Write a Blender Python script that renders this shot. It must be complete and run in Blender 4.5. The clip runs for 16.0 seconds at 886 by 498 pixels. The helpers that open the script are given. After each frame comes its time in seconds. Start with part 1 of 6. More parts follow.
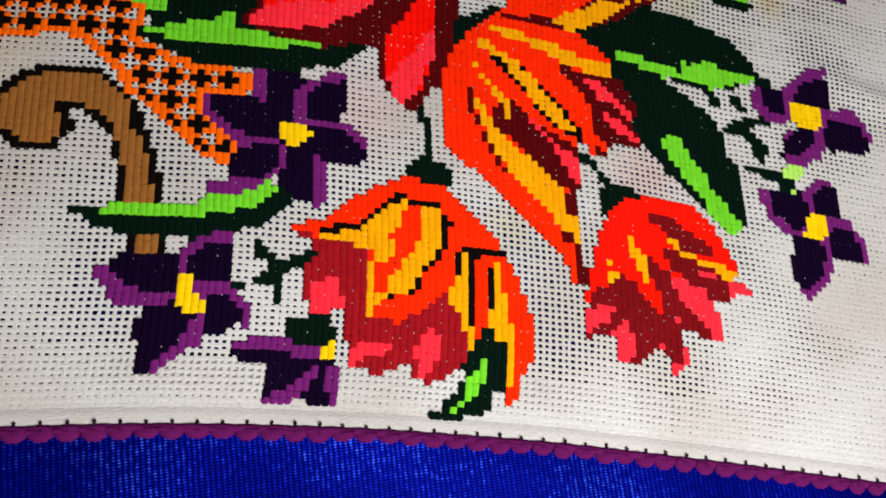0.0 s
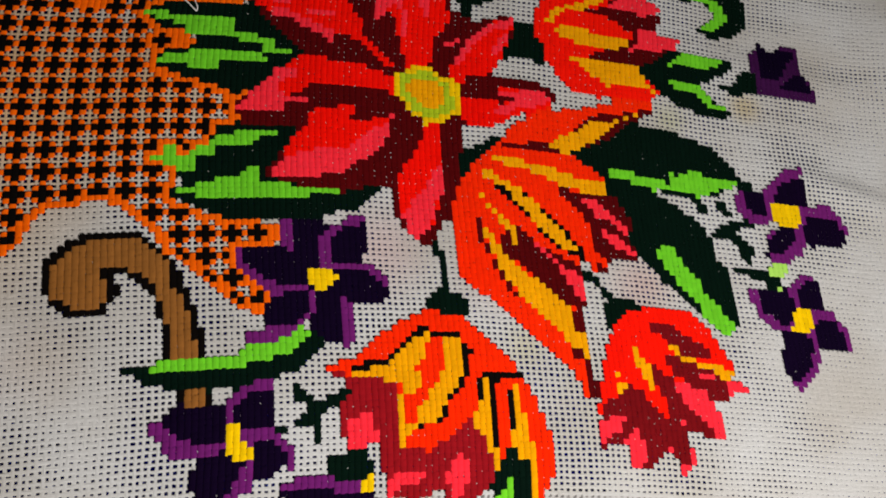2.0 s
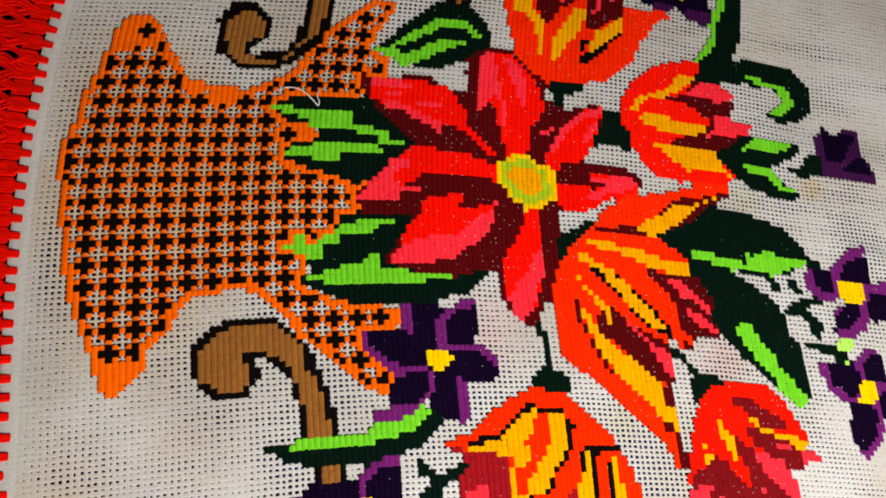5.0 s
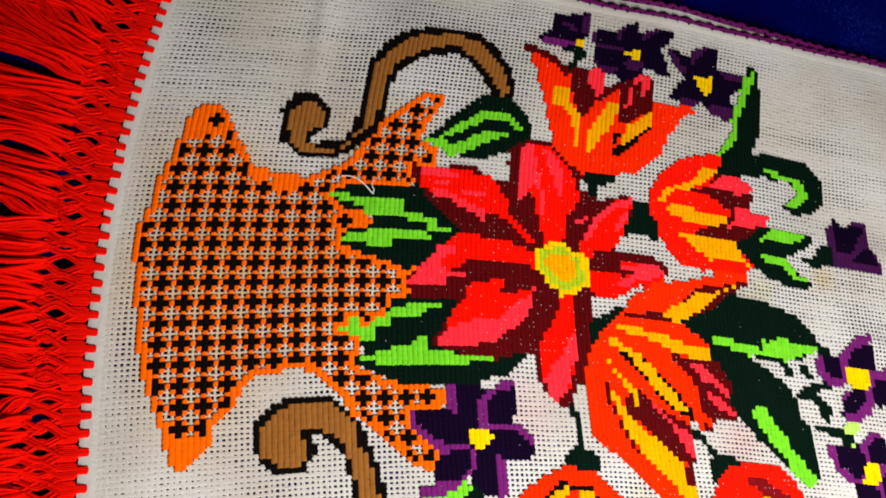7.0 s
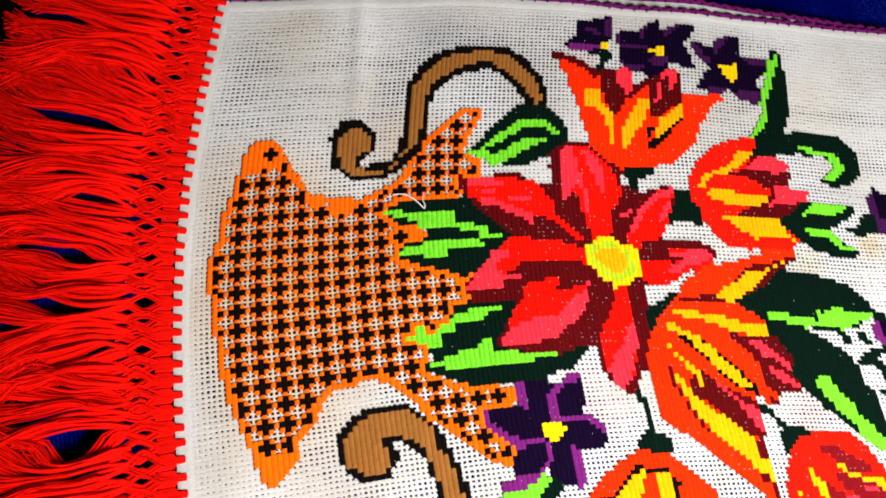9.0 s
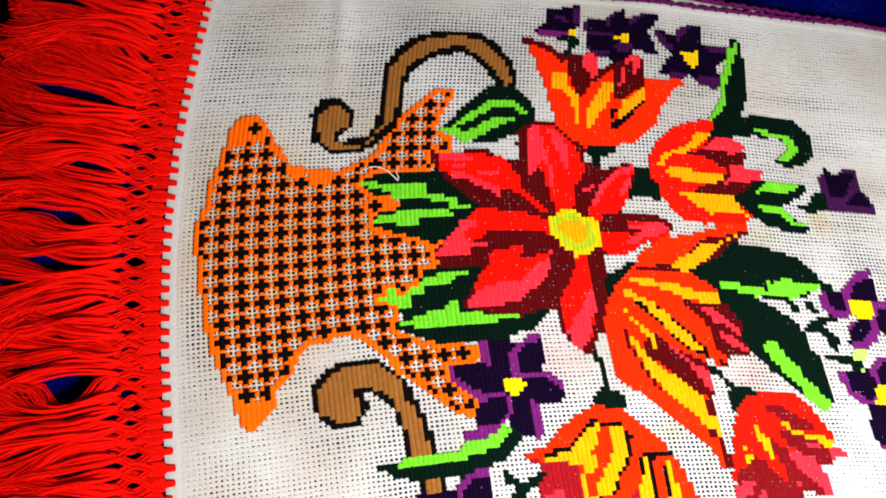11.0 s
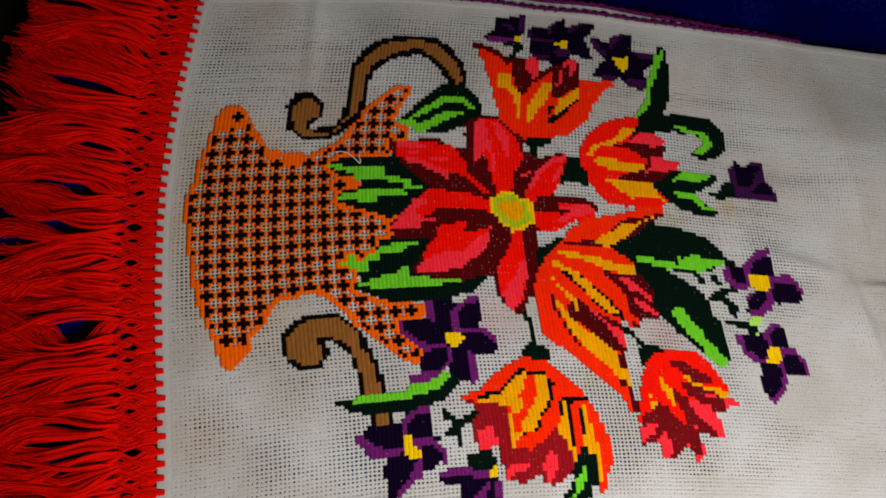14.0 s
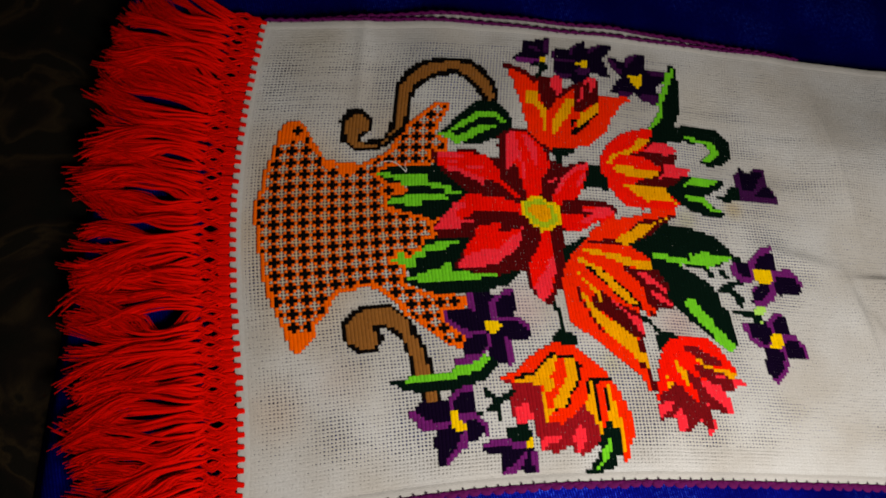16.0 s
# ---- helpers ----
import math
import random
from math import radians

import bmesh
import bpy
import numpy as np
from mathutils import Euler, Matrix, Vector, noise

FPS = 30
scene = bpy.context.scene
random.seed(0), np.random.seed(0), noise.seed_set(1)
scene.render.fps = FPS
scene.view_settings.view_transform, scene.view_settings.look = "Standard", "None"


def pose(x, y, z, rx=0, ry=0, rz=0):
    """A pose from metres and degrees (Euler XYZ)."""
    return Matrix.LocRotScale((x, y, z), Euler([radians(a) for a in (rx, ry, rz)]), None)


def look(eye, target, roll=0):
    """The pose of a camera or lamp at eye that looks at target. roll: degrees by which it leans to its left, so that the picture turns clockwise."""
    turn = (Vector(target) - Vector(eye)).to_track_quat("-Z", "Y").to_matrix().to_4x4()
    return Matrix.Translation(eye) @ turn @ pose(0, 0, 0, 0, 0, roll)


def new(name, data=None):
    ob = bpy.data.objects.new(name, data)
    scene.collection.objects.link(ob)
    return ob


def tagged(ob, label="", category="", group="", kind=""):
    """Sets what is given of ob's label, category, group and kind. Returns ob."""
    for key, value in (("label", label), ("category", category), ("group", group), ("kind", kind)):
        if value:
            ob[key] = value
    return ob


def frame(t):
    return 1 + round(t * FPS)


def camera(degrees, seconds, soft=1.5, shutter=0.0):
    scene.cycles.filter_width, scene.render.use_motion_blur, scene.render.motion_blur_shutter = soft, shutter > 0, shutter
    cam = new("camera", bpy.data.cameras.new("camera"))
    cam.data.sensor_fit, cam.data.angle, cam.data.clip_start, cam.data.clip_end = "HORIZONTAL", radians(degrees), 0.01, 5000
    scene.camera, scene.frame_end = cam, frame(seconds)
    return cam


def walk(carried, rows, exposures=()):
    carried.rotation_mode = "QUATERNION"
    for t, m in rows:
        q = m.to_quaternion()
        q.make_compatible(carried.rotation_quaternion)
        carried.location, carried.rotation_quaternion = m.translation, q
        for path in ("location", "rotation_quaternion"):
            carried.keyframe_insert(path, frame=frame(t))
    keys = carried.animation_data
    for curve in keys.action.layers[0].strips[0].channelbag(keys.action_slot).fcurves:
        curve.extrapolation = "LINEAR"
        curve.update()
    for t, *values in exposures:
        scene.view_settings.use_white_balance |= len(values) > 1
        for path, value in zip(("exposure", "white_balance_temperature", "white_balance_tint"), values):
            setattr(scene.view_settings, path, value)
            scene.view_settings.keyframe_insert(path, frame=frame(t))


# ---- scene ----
# ---- camera ----
cam = camera(53.9, 16.0, soft=1.8)
PATH = [
    (0.0, (0.1382, -0.2678, 0.3600), (0.2295, -0.1580, 0.0), 39.36),
    (0.5, (0.1371, -0.2610, 0.3668), (0.2282, -0.1451, 0.0), 37.03),
    (1.0, (0.1377, -0.2515, 0.3899), (0.2394, -0.1279, 0.0), 37.08),
    (1.5, (0.1254, -0.2373, 0.4010), (0.2379, -0.1108, 0.0), 38.18),
    (2.0, (0.1118, -0.2200, 0.4022), (0.2255, -0.0938, 0.0), 37.99),
    (2.5, (0.1032, -0.2129, 0.4038), (0.2181, -0.0853, 0.0), 37.96),
    (3.0, (0.0980, -0.2067, 0.4085), (0.2131, -0.0800, 0.0), 38.28),
    (3.5, (0.0853, -0.1991, 0.4079), (0.2018, -0.0727, 0.0), 38.73),
    (4.0, (0.0690, -0.1941, 0.4111), (0.1873, -0.0673, 0.0), 39.21),
    (6.5, (0.0131, -0.1562, 0.4656), (0.1613, -0.0108, 0.0), 43.24),
    (7.0, (0.0004, -0.1500, 0.4665), (0.1508, 0.0033, 0.0), 42.80),
    (7.5, (-0.0136, -0.1463, 0.4639), (0.1374, 0.0138, 0.0), 41.01),
    (8.0, (-0.0190, -0.1550, 0.4684), (0.1248, 0.0146, 0.0), 35.66),
    (8.5, (-0.0228, -0.1615, 0.4713), (0.1128, 0.0126, 0.0), 31.35),
    (9.0, (-0.0179, -0.1682, 0.4777), (0.1176, 0.0093, 0.0), 30.24),
    (9.5, (-0.0163, -0.1916, 0.4965), (0.1240, -0.0046, 0.0), 29.82),
    (12.0, (0.0022, -0.2179, 0.5219), (0.1456, -0.0221, 0.0), 29.87),
    (12.5, (0.0068, -0.2427, 0.5502), (0.1555, -0.0364, 0.0), 28.40),
    (13.0, (0.0040, -0.2538, 0.5785), (0.1667, -0.0407, 0.0), 29.71),
    (13.5, (0.0022, -0.2598, 0.5898), (0.1719, -0.0429, 0.0), 31.02),
    (14.0, (-0.0070, -0.2579, 0.5961), (0.1657, -0.0365, 0.0), 32.26),
    (14.5, (-0.0165, -0.2628, 0.6018), (0.1578, -0.0423, 0.0), 32.81),
    (15.0, (-0.0336, -0.2810, 0.6219), (0.1466, -0.0546, 0.0), 31.90),
    (15.5, (-0.0460, -0.2935, 0.6459), (0.1400, -0.0545, 0.0), 30.73),
    (16.0, (-0.0598, -0.2922, 0.6572), (0.1324, -0.0363, 0.0), 30.95),
]
EXPOSURES = [
    (0.0, 0.16, 6550, 10), (1.0, 0.02, 6600, 10), (2.0, -0.11, 6650, 10), (3.0, 0.01, 6800, 10), (4.0, 0.24, 6900, 10), (7.0, 0.71, 6800, 10), (8.0, 1.05, 6680, 10), (9.0, 1.29, 6500, 10),
    (9.5, 1.23, 6500, 10), (12.0, 0.77, 6500, 10), (12.5, 0.38, 6520, 10), (13.0, -0.01, 6550, 10), (14.0, -0.25, 6700, 10), (15.0, -0.24, 6900, 10), (16.0, -0.23, 7050, 10),
]
walk(cam, [(t, look(eye, target, roll)) for t, eye, target, roll in PATH], EXPOSURES)

# ---- light ----
world = bpy.data.worlds.new("world")
scene.world = world
world.use_nodes = True
world.node_tree.nodes["Background"].inputs[0].default_value = (1.0, 0.80, 0.58, 1)
world.node_tree.nodes["Background"].inputs[1].default_value = 0.06


def area_lamp(name, eye, target, size, watts, colour):
    data = bpy.data.lights.new(name, "AREA")
    data.shape, data.size, data.energy, data.color = "DISK", size, watts, colour
    ob = new(name, data)
    ob.matrix_world = look(eye, target)
    return ob


# unseen lamp added close by, placed so its falloff suits the towel's brightness
area_lamp("unseen_key_light", (0.36, -0.57, 0.51), (0.25, -0.02, 0.0), 0.38, 7.4, (1.0, 0.97, 0.94))

# ---- materials ----
def material(name, base, rough=0.8, specular=0.3):
    m = bpy.data.materials.new(name)
    m.use_nodes = True
    bsdf = m.node_tree.nodes["Principled BSDF"]
    bsdf.inputs["Base Color"].default_value = (*base, 1)
    bsdf.inputs["Roughness"].default_value = rough
    bsdf.inputs["Specular IOR Level"].default_value = specular
    return m, m.node_tree.nodes, m.node_tree.links, bsdf


def ramp(nodes, stops):
    r = nodes.new("ShaderNodeValToRGB")
    while len(r.color_ramp.elements) < len(stops):
        r.color_ramp.elements.new(0.5)
    for e, (p, c) in zip(r.color_ramp.elements, stops):
        e.position, e.color = p, (*c, 1)
    return r


def noise_node(nodes, links, scale, detail=3.0, coords="Object"):
    co = nodes.new("ShaderNodeTexCoord")
    n = nodes.new("ShaderNodeTexNoise")
    n.inputs["Scale"].default_value, n.inputs["Detail"].default_value = scale, detail
    links.new(co.outputs[coords], n.inputs["Vector"])
    return n


def bump(nodes, links, bsdf, height, strength, distance):
    b = nodes.new("ShaderNodeBump")
    b.inputs["Strength"].default_value, b.inputs["Distance"].default_value = strength, distance
    links.new(height, b.inputs["Height"])
    links.new(b.outputs[0], bsdf.inputs["Normal"])
    return b


def scaled(c, k):
    return tuple(min(1.0, v * k) for v in c)


def yarn(name, base, rough=0.85, spread=0.11, stitched=True):
    """Twisted cotton or wool thread: each stitch a little lighter or darker, fine fibres as relief."""
    m, nodes, links, bsdf = material(name, base, rough, 0.03)
    r = ramp(nodes, [(0.0, scaled(base, 1 - spread)), (0.55, base), (1.0, scaled(base, 1 + spread))])
    if stitched:
        tone = nodes.new("ShaderNodeAttribute")
        tone.attribute_name = "tone"
        links.new(tone.outputs["Fac"], r.inputs[0])
    else:
        tone = nodes.new("ShaderNodeNewGeometry")
        links.new(tone.outputs["Random Per Island"], r.inputs[0])
    wear = noise_node(nodes, links, 90.0, 3.0)
    mix = nodes.new("ShaderNodeMix")
    mix.data_type, mix.blend_type = "RGBA", "MULTIPLY"
    mix.inputs[0].default_value = 0.3
    shade = ramp(nodes, [(0.3, (0.82, 0.82, 0.82)), (0.7, (1, 1, 1))])
    links.new(wear.outputs["Fac"], shade.inputs[0])
    links.new(r.outputs[0], mix.inputs[6])
    links.new(shade.outputs[0], mix.inputs[7])
    links.new(mix.outputs[2], bsdf.inputs["Base Color"])
    fibre = noise_node(nodes, links, 2600.0, 2.0)
    bump(nodes, links, bsdf, fibre.outputs["Fac"], 0.35, 0.0004)
    return m


def cotton(name, base, stain, grain=(500, 2600, 900), spots=()):
    """Undyed cotton: slubs along both threads, faint grey and yellow patches."""
    m, nodes, links, bsdf = material(name, base, 0.9, 0.2)
    patch = noise_node(nodes, links, 14.0, 4.0)
    r = ramp(nodes, [(0.35, stain), (0.62, base)])
    links.new(patch.outputs["Fac"], r.inputs[0])
    slub = noise_node(nodes, links, 700.0, 3.0)
    mix = nodes.new("ShaderNodeMix")
    mix.data_type, mix.blend_type = "RGBA", "MULTIPLY"
    mix.inputs[0].default_value = 0.45
    shade = ramp(nodes, [(0.3, (0.8, 0.8, 0.79)), (0.65, (1, 1, 1))])
    links.new(slub.outputs["Fac"], shade.inputs[0])
    links.new(r.outputs[0], mix.inputs[6])
    links.new(shade.outputs[0], mix.inputs[7])
    colour = mix.outputs[2]
    co = nodes.new("ShaderNodeTexCoord")
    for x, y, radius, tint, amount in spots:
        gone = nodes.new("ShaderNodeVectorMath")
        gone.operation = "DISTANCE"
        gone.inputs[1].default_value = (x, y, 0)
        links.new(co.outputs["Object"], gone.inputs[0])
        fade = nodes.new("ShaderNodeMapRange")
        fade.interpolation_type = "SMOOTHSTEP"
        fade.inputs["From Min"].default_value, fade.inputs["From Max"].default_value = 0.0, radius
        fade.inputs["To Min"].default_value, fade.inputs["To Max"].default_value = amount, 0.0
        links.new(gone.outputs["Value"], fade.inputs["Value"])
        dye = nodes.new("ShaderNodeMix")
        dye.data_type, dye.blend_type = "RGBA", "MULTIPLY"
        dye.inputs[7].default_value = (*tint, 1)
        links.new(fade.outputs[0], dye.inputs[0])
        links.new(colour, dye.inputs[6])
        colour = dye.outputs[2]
    links.new(colour, bsdf.inputs["Base Color"])
    mp = nodes.new("ShaderNodeMapping")
    mp.inputs["Scale"].default_value = grain
    fine = nodes.new("ShaderNodeTexNoise")
    fine.inputs["Scale"].default_value = 1.0
    links.new(co.outputs["Object"], mp.inputs[0])
    links.new(mp.outputs[0], fine.inputs["Vector"])
    bump(nodes, links, bsdf, fine.outputs["Fac"], 0.6, 0.0006)
    return m


YARN = {
    "ORANGE": yarn("orange_red_yarn", (1.0, 0.022, 0.001)),
    "RED": yarn("scarlet_yarn", (1.0, 0.008, 0.002)),
    "CRIMSON": yarn("crimson_yarn", (1.0, 0.005, 0.0015)),
    "ROSE": yarn("rose_yarn", (1.0, 0.026, 0.046)),
    "MAROON": yarn("maroon_yarn", (0.085, 0.0018, 0.0028)),
    "WINE": yarn("wine_red_yarn", (0.30, 0.006, 0.011)),
    "GARNET": yarn("garnet_red_yarn", (0.17, 0.004, 0.0065)),
    "GOLD": yarn("golden_yarn", (0.88, 0.36, 0.002)),
    "YELLOW": yarn("yellow_yarn", (0.90, 0.56, 0.003)),
    "LIME2": yarn("olive_lime_yarn", (0.42, 0.55, 0.014)),
    "GREEN": yarn("bright_green_yarn", (0.15, 0.60, 0.022)),
    "LIME": yarn("pale_lime_yarn", (0.40, 0.72, 0.12)),
    "DARK": yarn("bottle_green_yarn", (0.0010, 0.0075, 0.0042)),
    "INK": yarn("ink_violet_yarn", (0.0045, 0.0009, 0.012)),
    "PURPLE": yarn("purple_yarn", (0.15, 0.012, 0.14)),
    # purple yarn darkened in its colour, for the weaker light on the far violets
    "PLUM": yarn("dimmed_purple_yarn", (0.045, 0.006, 0.055)),
    "BROWN": yarn("brown_yarn", (0.275, 0.105, 0.022)),
    "BLACK": yarn("black_yarn", (0.0035, 0.0024, 0.002)),
    "ORANGE2": yarn("orange_yarn", (0.94, 0.125, 0.002)),
}
# soft tints: dye run from the red yarn, old yellow spots, orange and grey patches
SPOTS = (
    (0.045, -0.010, 0.080, (1.0, 0.74, 0.48), 1.0), (0.095, -0.005, 0.060, (1.0, 0.78, 0.55), 0.9), (0.002, -0.020, 0.070, (1.0, 0.78, 0.56), 0.9),
    (0.193, -0.093, 0.035, (1.0, 0.80, 0.80), 0.9), (0.331, -0.117, 0.028, (1.0, 0.78, 0.76), 0.9), (0.252, -0.109, 0.030, (1.0, 0.86, 0.85), 0.7),
    (0.417, -0.012, 0.016, (0.95, 0.82, 0.55), 0.9), (0.366, -0.021, 0.015, (0.92, 0.94, 0.72), 0.8), (0.261, -0.146, 0.016, (0.97, 0.93, 0.74), 0.8), (0.243, 0.113, 0.025, (1.0, 0.86, 0.85), 0.6),
    (0.018, 0.045, 0.062, (1.0, 0.80, 0.60), 0.9), (0.018, -0.075, 0.058, (1.0, 0.82, 0.64), 0.8), (0.115, 0.070, 0.048, (1.0, 0.82, 0.62), 0.8), (0.125, -0.085, 0.040, (1.0, 0.84, 0.66), 0.6),
    (-0.015, -0.160, 0.034, (1.0, 0.86, 0.76), 0.7), (0.033, -0.140, 0.034, (1.0, 0.90, 0.84), 0.6), (0.240, 0.142, 0.024, (1.0, 0.84, 0.80), 0.6), (-0.019, -0.104, 0.020, (0.92, 0.90, 0.88), 0.7),
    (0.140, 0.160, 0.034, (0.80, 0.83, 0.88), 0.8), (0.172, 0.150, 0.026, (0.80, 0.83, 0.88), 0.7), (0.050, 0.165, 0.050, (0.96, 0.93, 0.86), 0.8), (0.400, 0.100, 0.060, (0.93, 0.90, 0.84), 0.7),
)
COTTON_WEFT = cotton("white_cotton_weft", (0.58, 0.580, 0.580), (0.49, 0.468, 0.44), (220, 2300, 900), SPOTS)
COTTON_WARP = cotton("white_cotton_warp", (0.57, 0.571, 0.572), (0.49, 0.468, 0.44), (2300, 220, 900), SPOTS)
HEM = cotton("white_cotton_hem", (0.525, 0.514, 0.50), (0.47, 0.457, 0.44))
FRINGE = yarn("red_fringe_yarn", (0.70, 0.004, 0.0015), 0.8, 0.25, False)
LACE = yarn("purple_lace_yarn", (0.092, 0.006, 0.070), stitched=False)
LACE_DARK = yarn("dark_purple_lace_yarn", (0.035, 0.005, 0.030), stitched=False)
THREAD = yarn("loose_white_thread", (0.75, 0.72, 0.70), stitched=False)


def blue_fabric():
    m, nodes, links, bsdf = material("royal_blue_knit", (0.002, 0.006, 0.25), 0.48, 0.02)
    bsdf.inputs["Metallic"].default_value = 0.6
    co = nodes.new("ShaderNodeTexCoord")
    mp = nodes.new("ShaderNodeMapping")
    mp.inputs["Rotation"].default_value = (0, 0, radians(-6))
    links.new(co.outputs["Object"], mp.inputs[0])
    wale = nodes.new("ShaderNodeTexWave")
    wale.bands_direction = "X"
    wale.inputs["Scale"].default_value, wale.inputs["Distortion"].default_value = 146.0, 1.4
    course = nodes.new("ShaderNodeTexWave")
    course.bands_direction = "Y"
    course.inputs["Scale"].default_value, course.inputs["Distortion"].default_value = 270.0, 2.5
    links.new(mp.outputs[0], wale.inputs["Vector"])
    links.new(mp.outputs[0], course.inputs["Vector"])
    mul = nodes.new("ShaderNodeMath")
    mul.operation = "MULTIPLY"
    links.new(wale.outputs["Fac"], mul.inputs[0])
    links.new(course.outputs["Fac"], mul.inputs[1])
    # the fabric's sheen, painted into its colour as brighter and darker patches
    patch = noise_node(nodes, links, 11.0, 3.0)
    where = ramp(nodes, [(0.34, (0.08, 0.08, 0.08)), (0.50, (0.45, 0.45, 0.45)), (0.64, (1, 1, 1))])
    streak = nodes.new("ShaderNodeTexNoise")
    streak.inputs["Scale"].default_value, streak.inputs["Detail"].default_value = 1.0, 2.0
    long = nodes.new("ShaderNodeMapping")
    long.inputs["Scale"].default_value = (330, 300, 1)
    links.new(mp.outputs[0], long.inputs[0])
    links.new(long.outputs[0], streak.inputs["Vector"])
    # sparkle along the wales, painted as uneven brightness of the colour
    sparkle = ramp(nodes, [(0.36, (0.25, 0.25, 0.25)), (0.52, (0.6, 0.6, 0.6)), (0.70, (1.3, 1.3, 1.3))])
    links.new(streak.outputs["Fac"], sparkle.inputs[0])
    fleck = nodes.new("ShaderNodeMath")
    fleck.operation = "MULTIPLY"
    links.new(mul.outputs[0], fleck.inputs[0])
    links.new(sparkle.outputs[0], fleck.inputs[1])
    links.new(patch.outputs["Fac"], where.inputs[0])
    sheen_dots = nodes.new("ShaderNodeMath")
    sheen_dots.operation = "MULTIPLY"
    links.new(fleck.outputs[0], sheen_dots.inputs[0])
    links.new(where.outputs[0], sheen_dots.inputs[1])
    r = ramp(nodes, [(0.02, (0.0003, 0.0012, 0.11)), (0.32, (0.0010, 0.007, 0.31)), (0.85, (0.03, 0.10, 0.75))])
    links.new(sheen_dots.outputs[0], r.inputs[0])
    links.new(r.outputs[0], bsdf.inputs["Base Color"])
    bump(nodes, links, bsdf, mul.outputs[0], 0.3, 0.0006)
    return m


def rug_material():
    m, nodes, links, bsdf = material("dark_patterned_rug", (0.03, 0.022, 0.012), 0.95, 0.1)
    big = noise_node(nodes, links, 9.0, 4.0)
    big.inputs["Distortion"].default_value = 1.6
    r = ramp(nodes, [(0.40, (0.0018, 0.0018, 0.0008)), (0.5, (0.005, 0.003, 0.0014)), (0.55, (0.016, 0.010, 0.004)), (0.58, (0.004, 0.003, 0.0014))])
    links.new(big.outputs["Fac"], r.inputs[0])
    links.new(r.outputs[0], bsdf.inputs["Base Color"])
    pile = noise_node(nodes, links, 900.0, 2.0)
    bump(nodes, links, bsdf, pile.outputs["Fac"], 0.5, 0.001)
    return m


def plaster():
    m, nodes, links, bsdf = material("wall_plaster", (0.55, 0.52, 0.47), 0.9, 0.2)
    n = noise_node(nodes, links, 6.0, 5.0)
    r = ramp(nodes, [(0.3, (0.48, 0.45, 0.41)), (0.7, (0.60, 0.57, 0.52))])
    links.new(n.outputs["Fac"], r.inputs[0])
    links.new(r.outputs[0], bsdf.inputs["Base Color"])
    return m


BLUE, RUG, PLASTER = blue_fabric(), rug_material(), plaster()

# ---- the cloth's own grid: stitches along x (i) and y (j), drawn slightly out of square as it lies ----
PU, PV = 0.002993, 0.0027445
LEAN_BY_J = [0.2619, 0.0814, 0.001621, 4.865e-06, -1.057e-07]
SAG_BY_I = [-0.9272, 0.03672, -4.564e-05, -1.39e-05, 8.058e-08, -1.312e-10]
I0, I1, J0, J1 = -12.6, 232.0, -84.6, 70.4


def poly(coeffs, v):
    out = 0.0
    for c in reversed(coeffs):
        out = out * v + c
    return out


# creases of the cloth: middle x, y, direction in degrees, half length, width on the far and the near side, height
CREASES = (
    (0.470, -0.067, -20, 0.034, 0.0080, 0.0110, 0.0022), (0.517, -0.125, -81, 0.036, 0.0060, 0.0150, 0.0028), (0.552, -0.094, -6, 0.030, 0.0050, 0.0340, 0.0034),
    (0.540, -0.150, -62, 0.030, 0.0060, 0.0100, 0.0014), (0.440, 0.010, -14, 0.060, 0.0100, 0.0160, 0.0014), (0.085, 0.15, 80, 0.07, 0.0060, 0.0070, 0.0017),
)


def ripple(x, y):
    """Height of the cloth over the blue fabric, in metres: shallow waves and a few soft creases."""
    z = 0.0011 * np.sin(31 * x + 11 * y + 0.6) * np.sin(17 * y - 7 * x) + 0.0006 * np.sin(71 * x - 23 * y + 1.0)
    # the free end swells up, one broad fold across it, sloped to catch the lamp
    z = z + 0.012 * np.clip((x - 0.46) / 0.08, 0, 1) ** 2 * np.exp(-(((y - 0.03) / np.where(y < 0.03, 0.09, 0.06)) ** 2))
    for x0, y0, ang, length, far, near, high in CREASES:
        a = radians(ang)
        s, d = (x - x0) * np.cos(a) + (y - y0) * np.sin(a), -(x - x0) * np.sin(a) + (y - y0) * np.cos(a)
        z = z + high * np.exp(-((d / np.where(d > 0, far, near)) ** 2) - (s / length) ** 2)
    return z


def place(i, j, z):
    """World coordinates of grid places (arrays) and a height over the cloth."""
    i, j = np.asarray(i, float), np.asarray(j, float)
    x, y = PU * (i + poly(LEAN_BY_J, np.clip(j, -90, 76))), PV * (j + poly(SAG_BY_I, np.clip(i, -60, 215)))
    return np.stack([x, y, ripple(x, y) + z], -1)


def mesh_of(name, verts, faces, smooth=True):
    me = bpy.data.meshes.new(name)
    verts, faces = np.asarray(verts, np.float32).reshape(-1, 3), np.asarray(faces, np.int32)
    n = faces.shape[1]
    me.vertices.add(len(verts))
    me.vertices.foreach_set("co", verts.ravel())
    me.loops.add(faces.size)
    me.loops.foreach_set("vertex_index", faces.ravel())
    me.polygons.add(len(faces))
    me.polygons.foreach_set("loop_start", np.arange(0, faces.size, n, dtype=np.int32))
    if smooth:
        me.polygons.foreach_set("use_smooth", np.ones(len(faces), bool))
    me.update()
    me.validate()
    return me


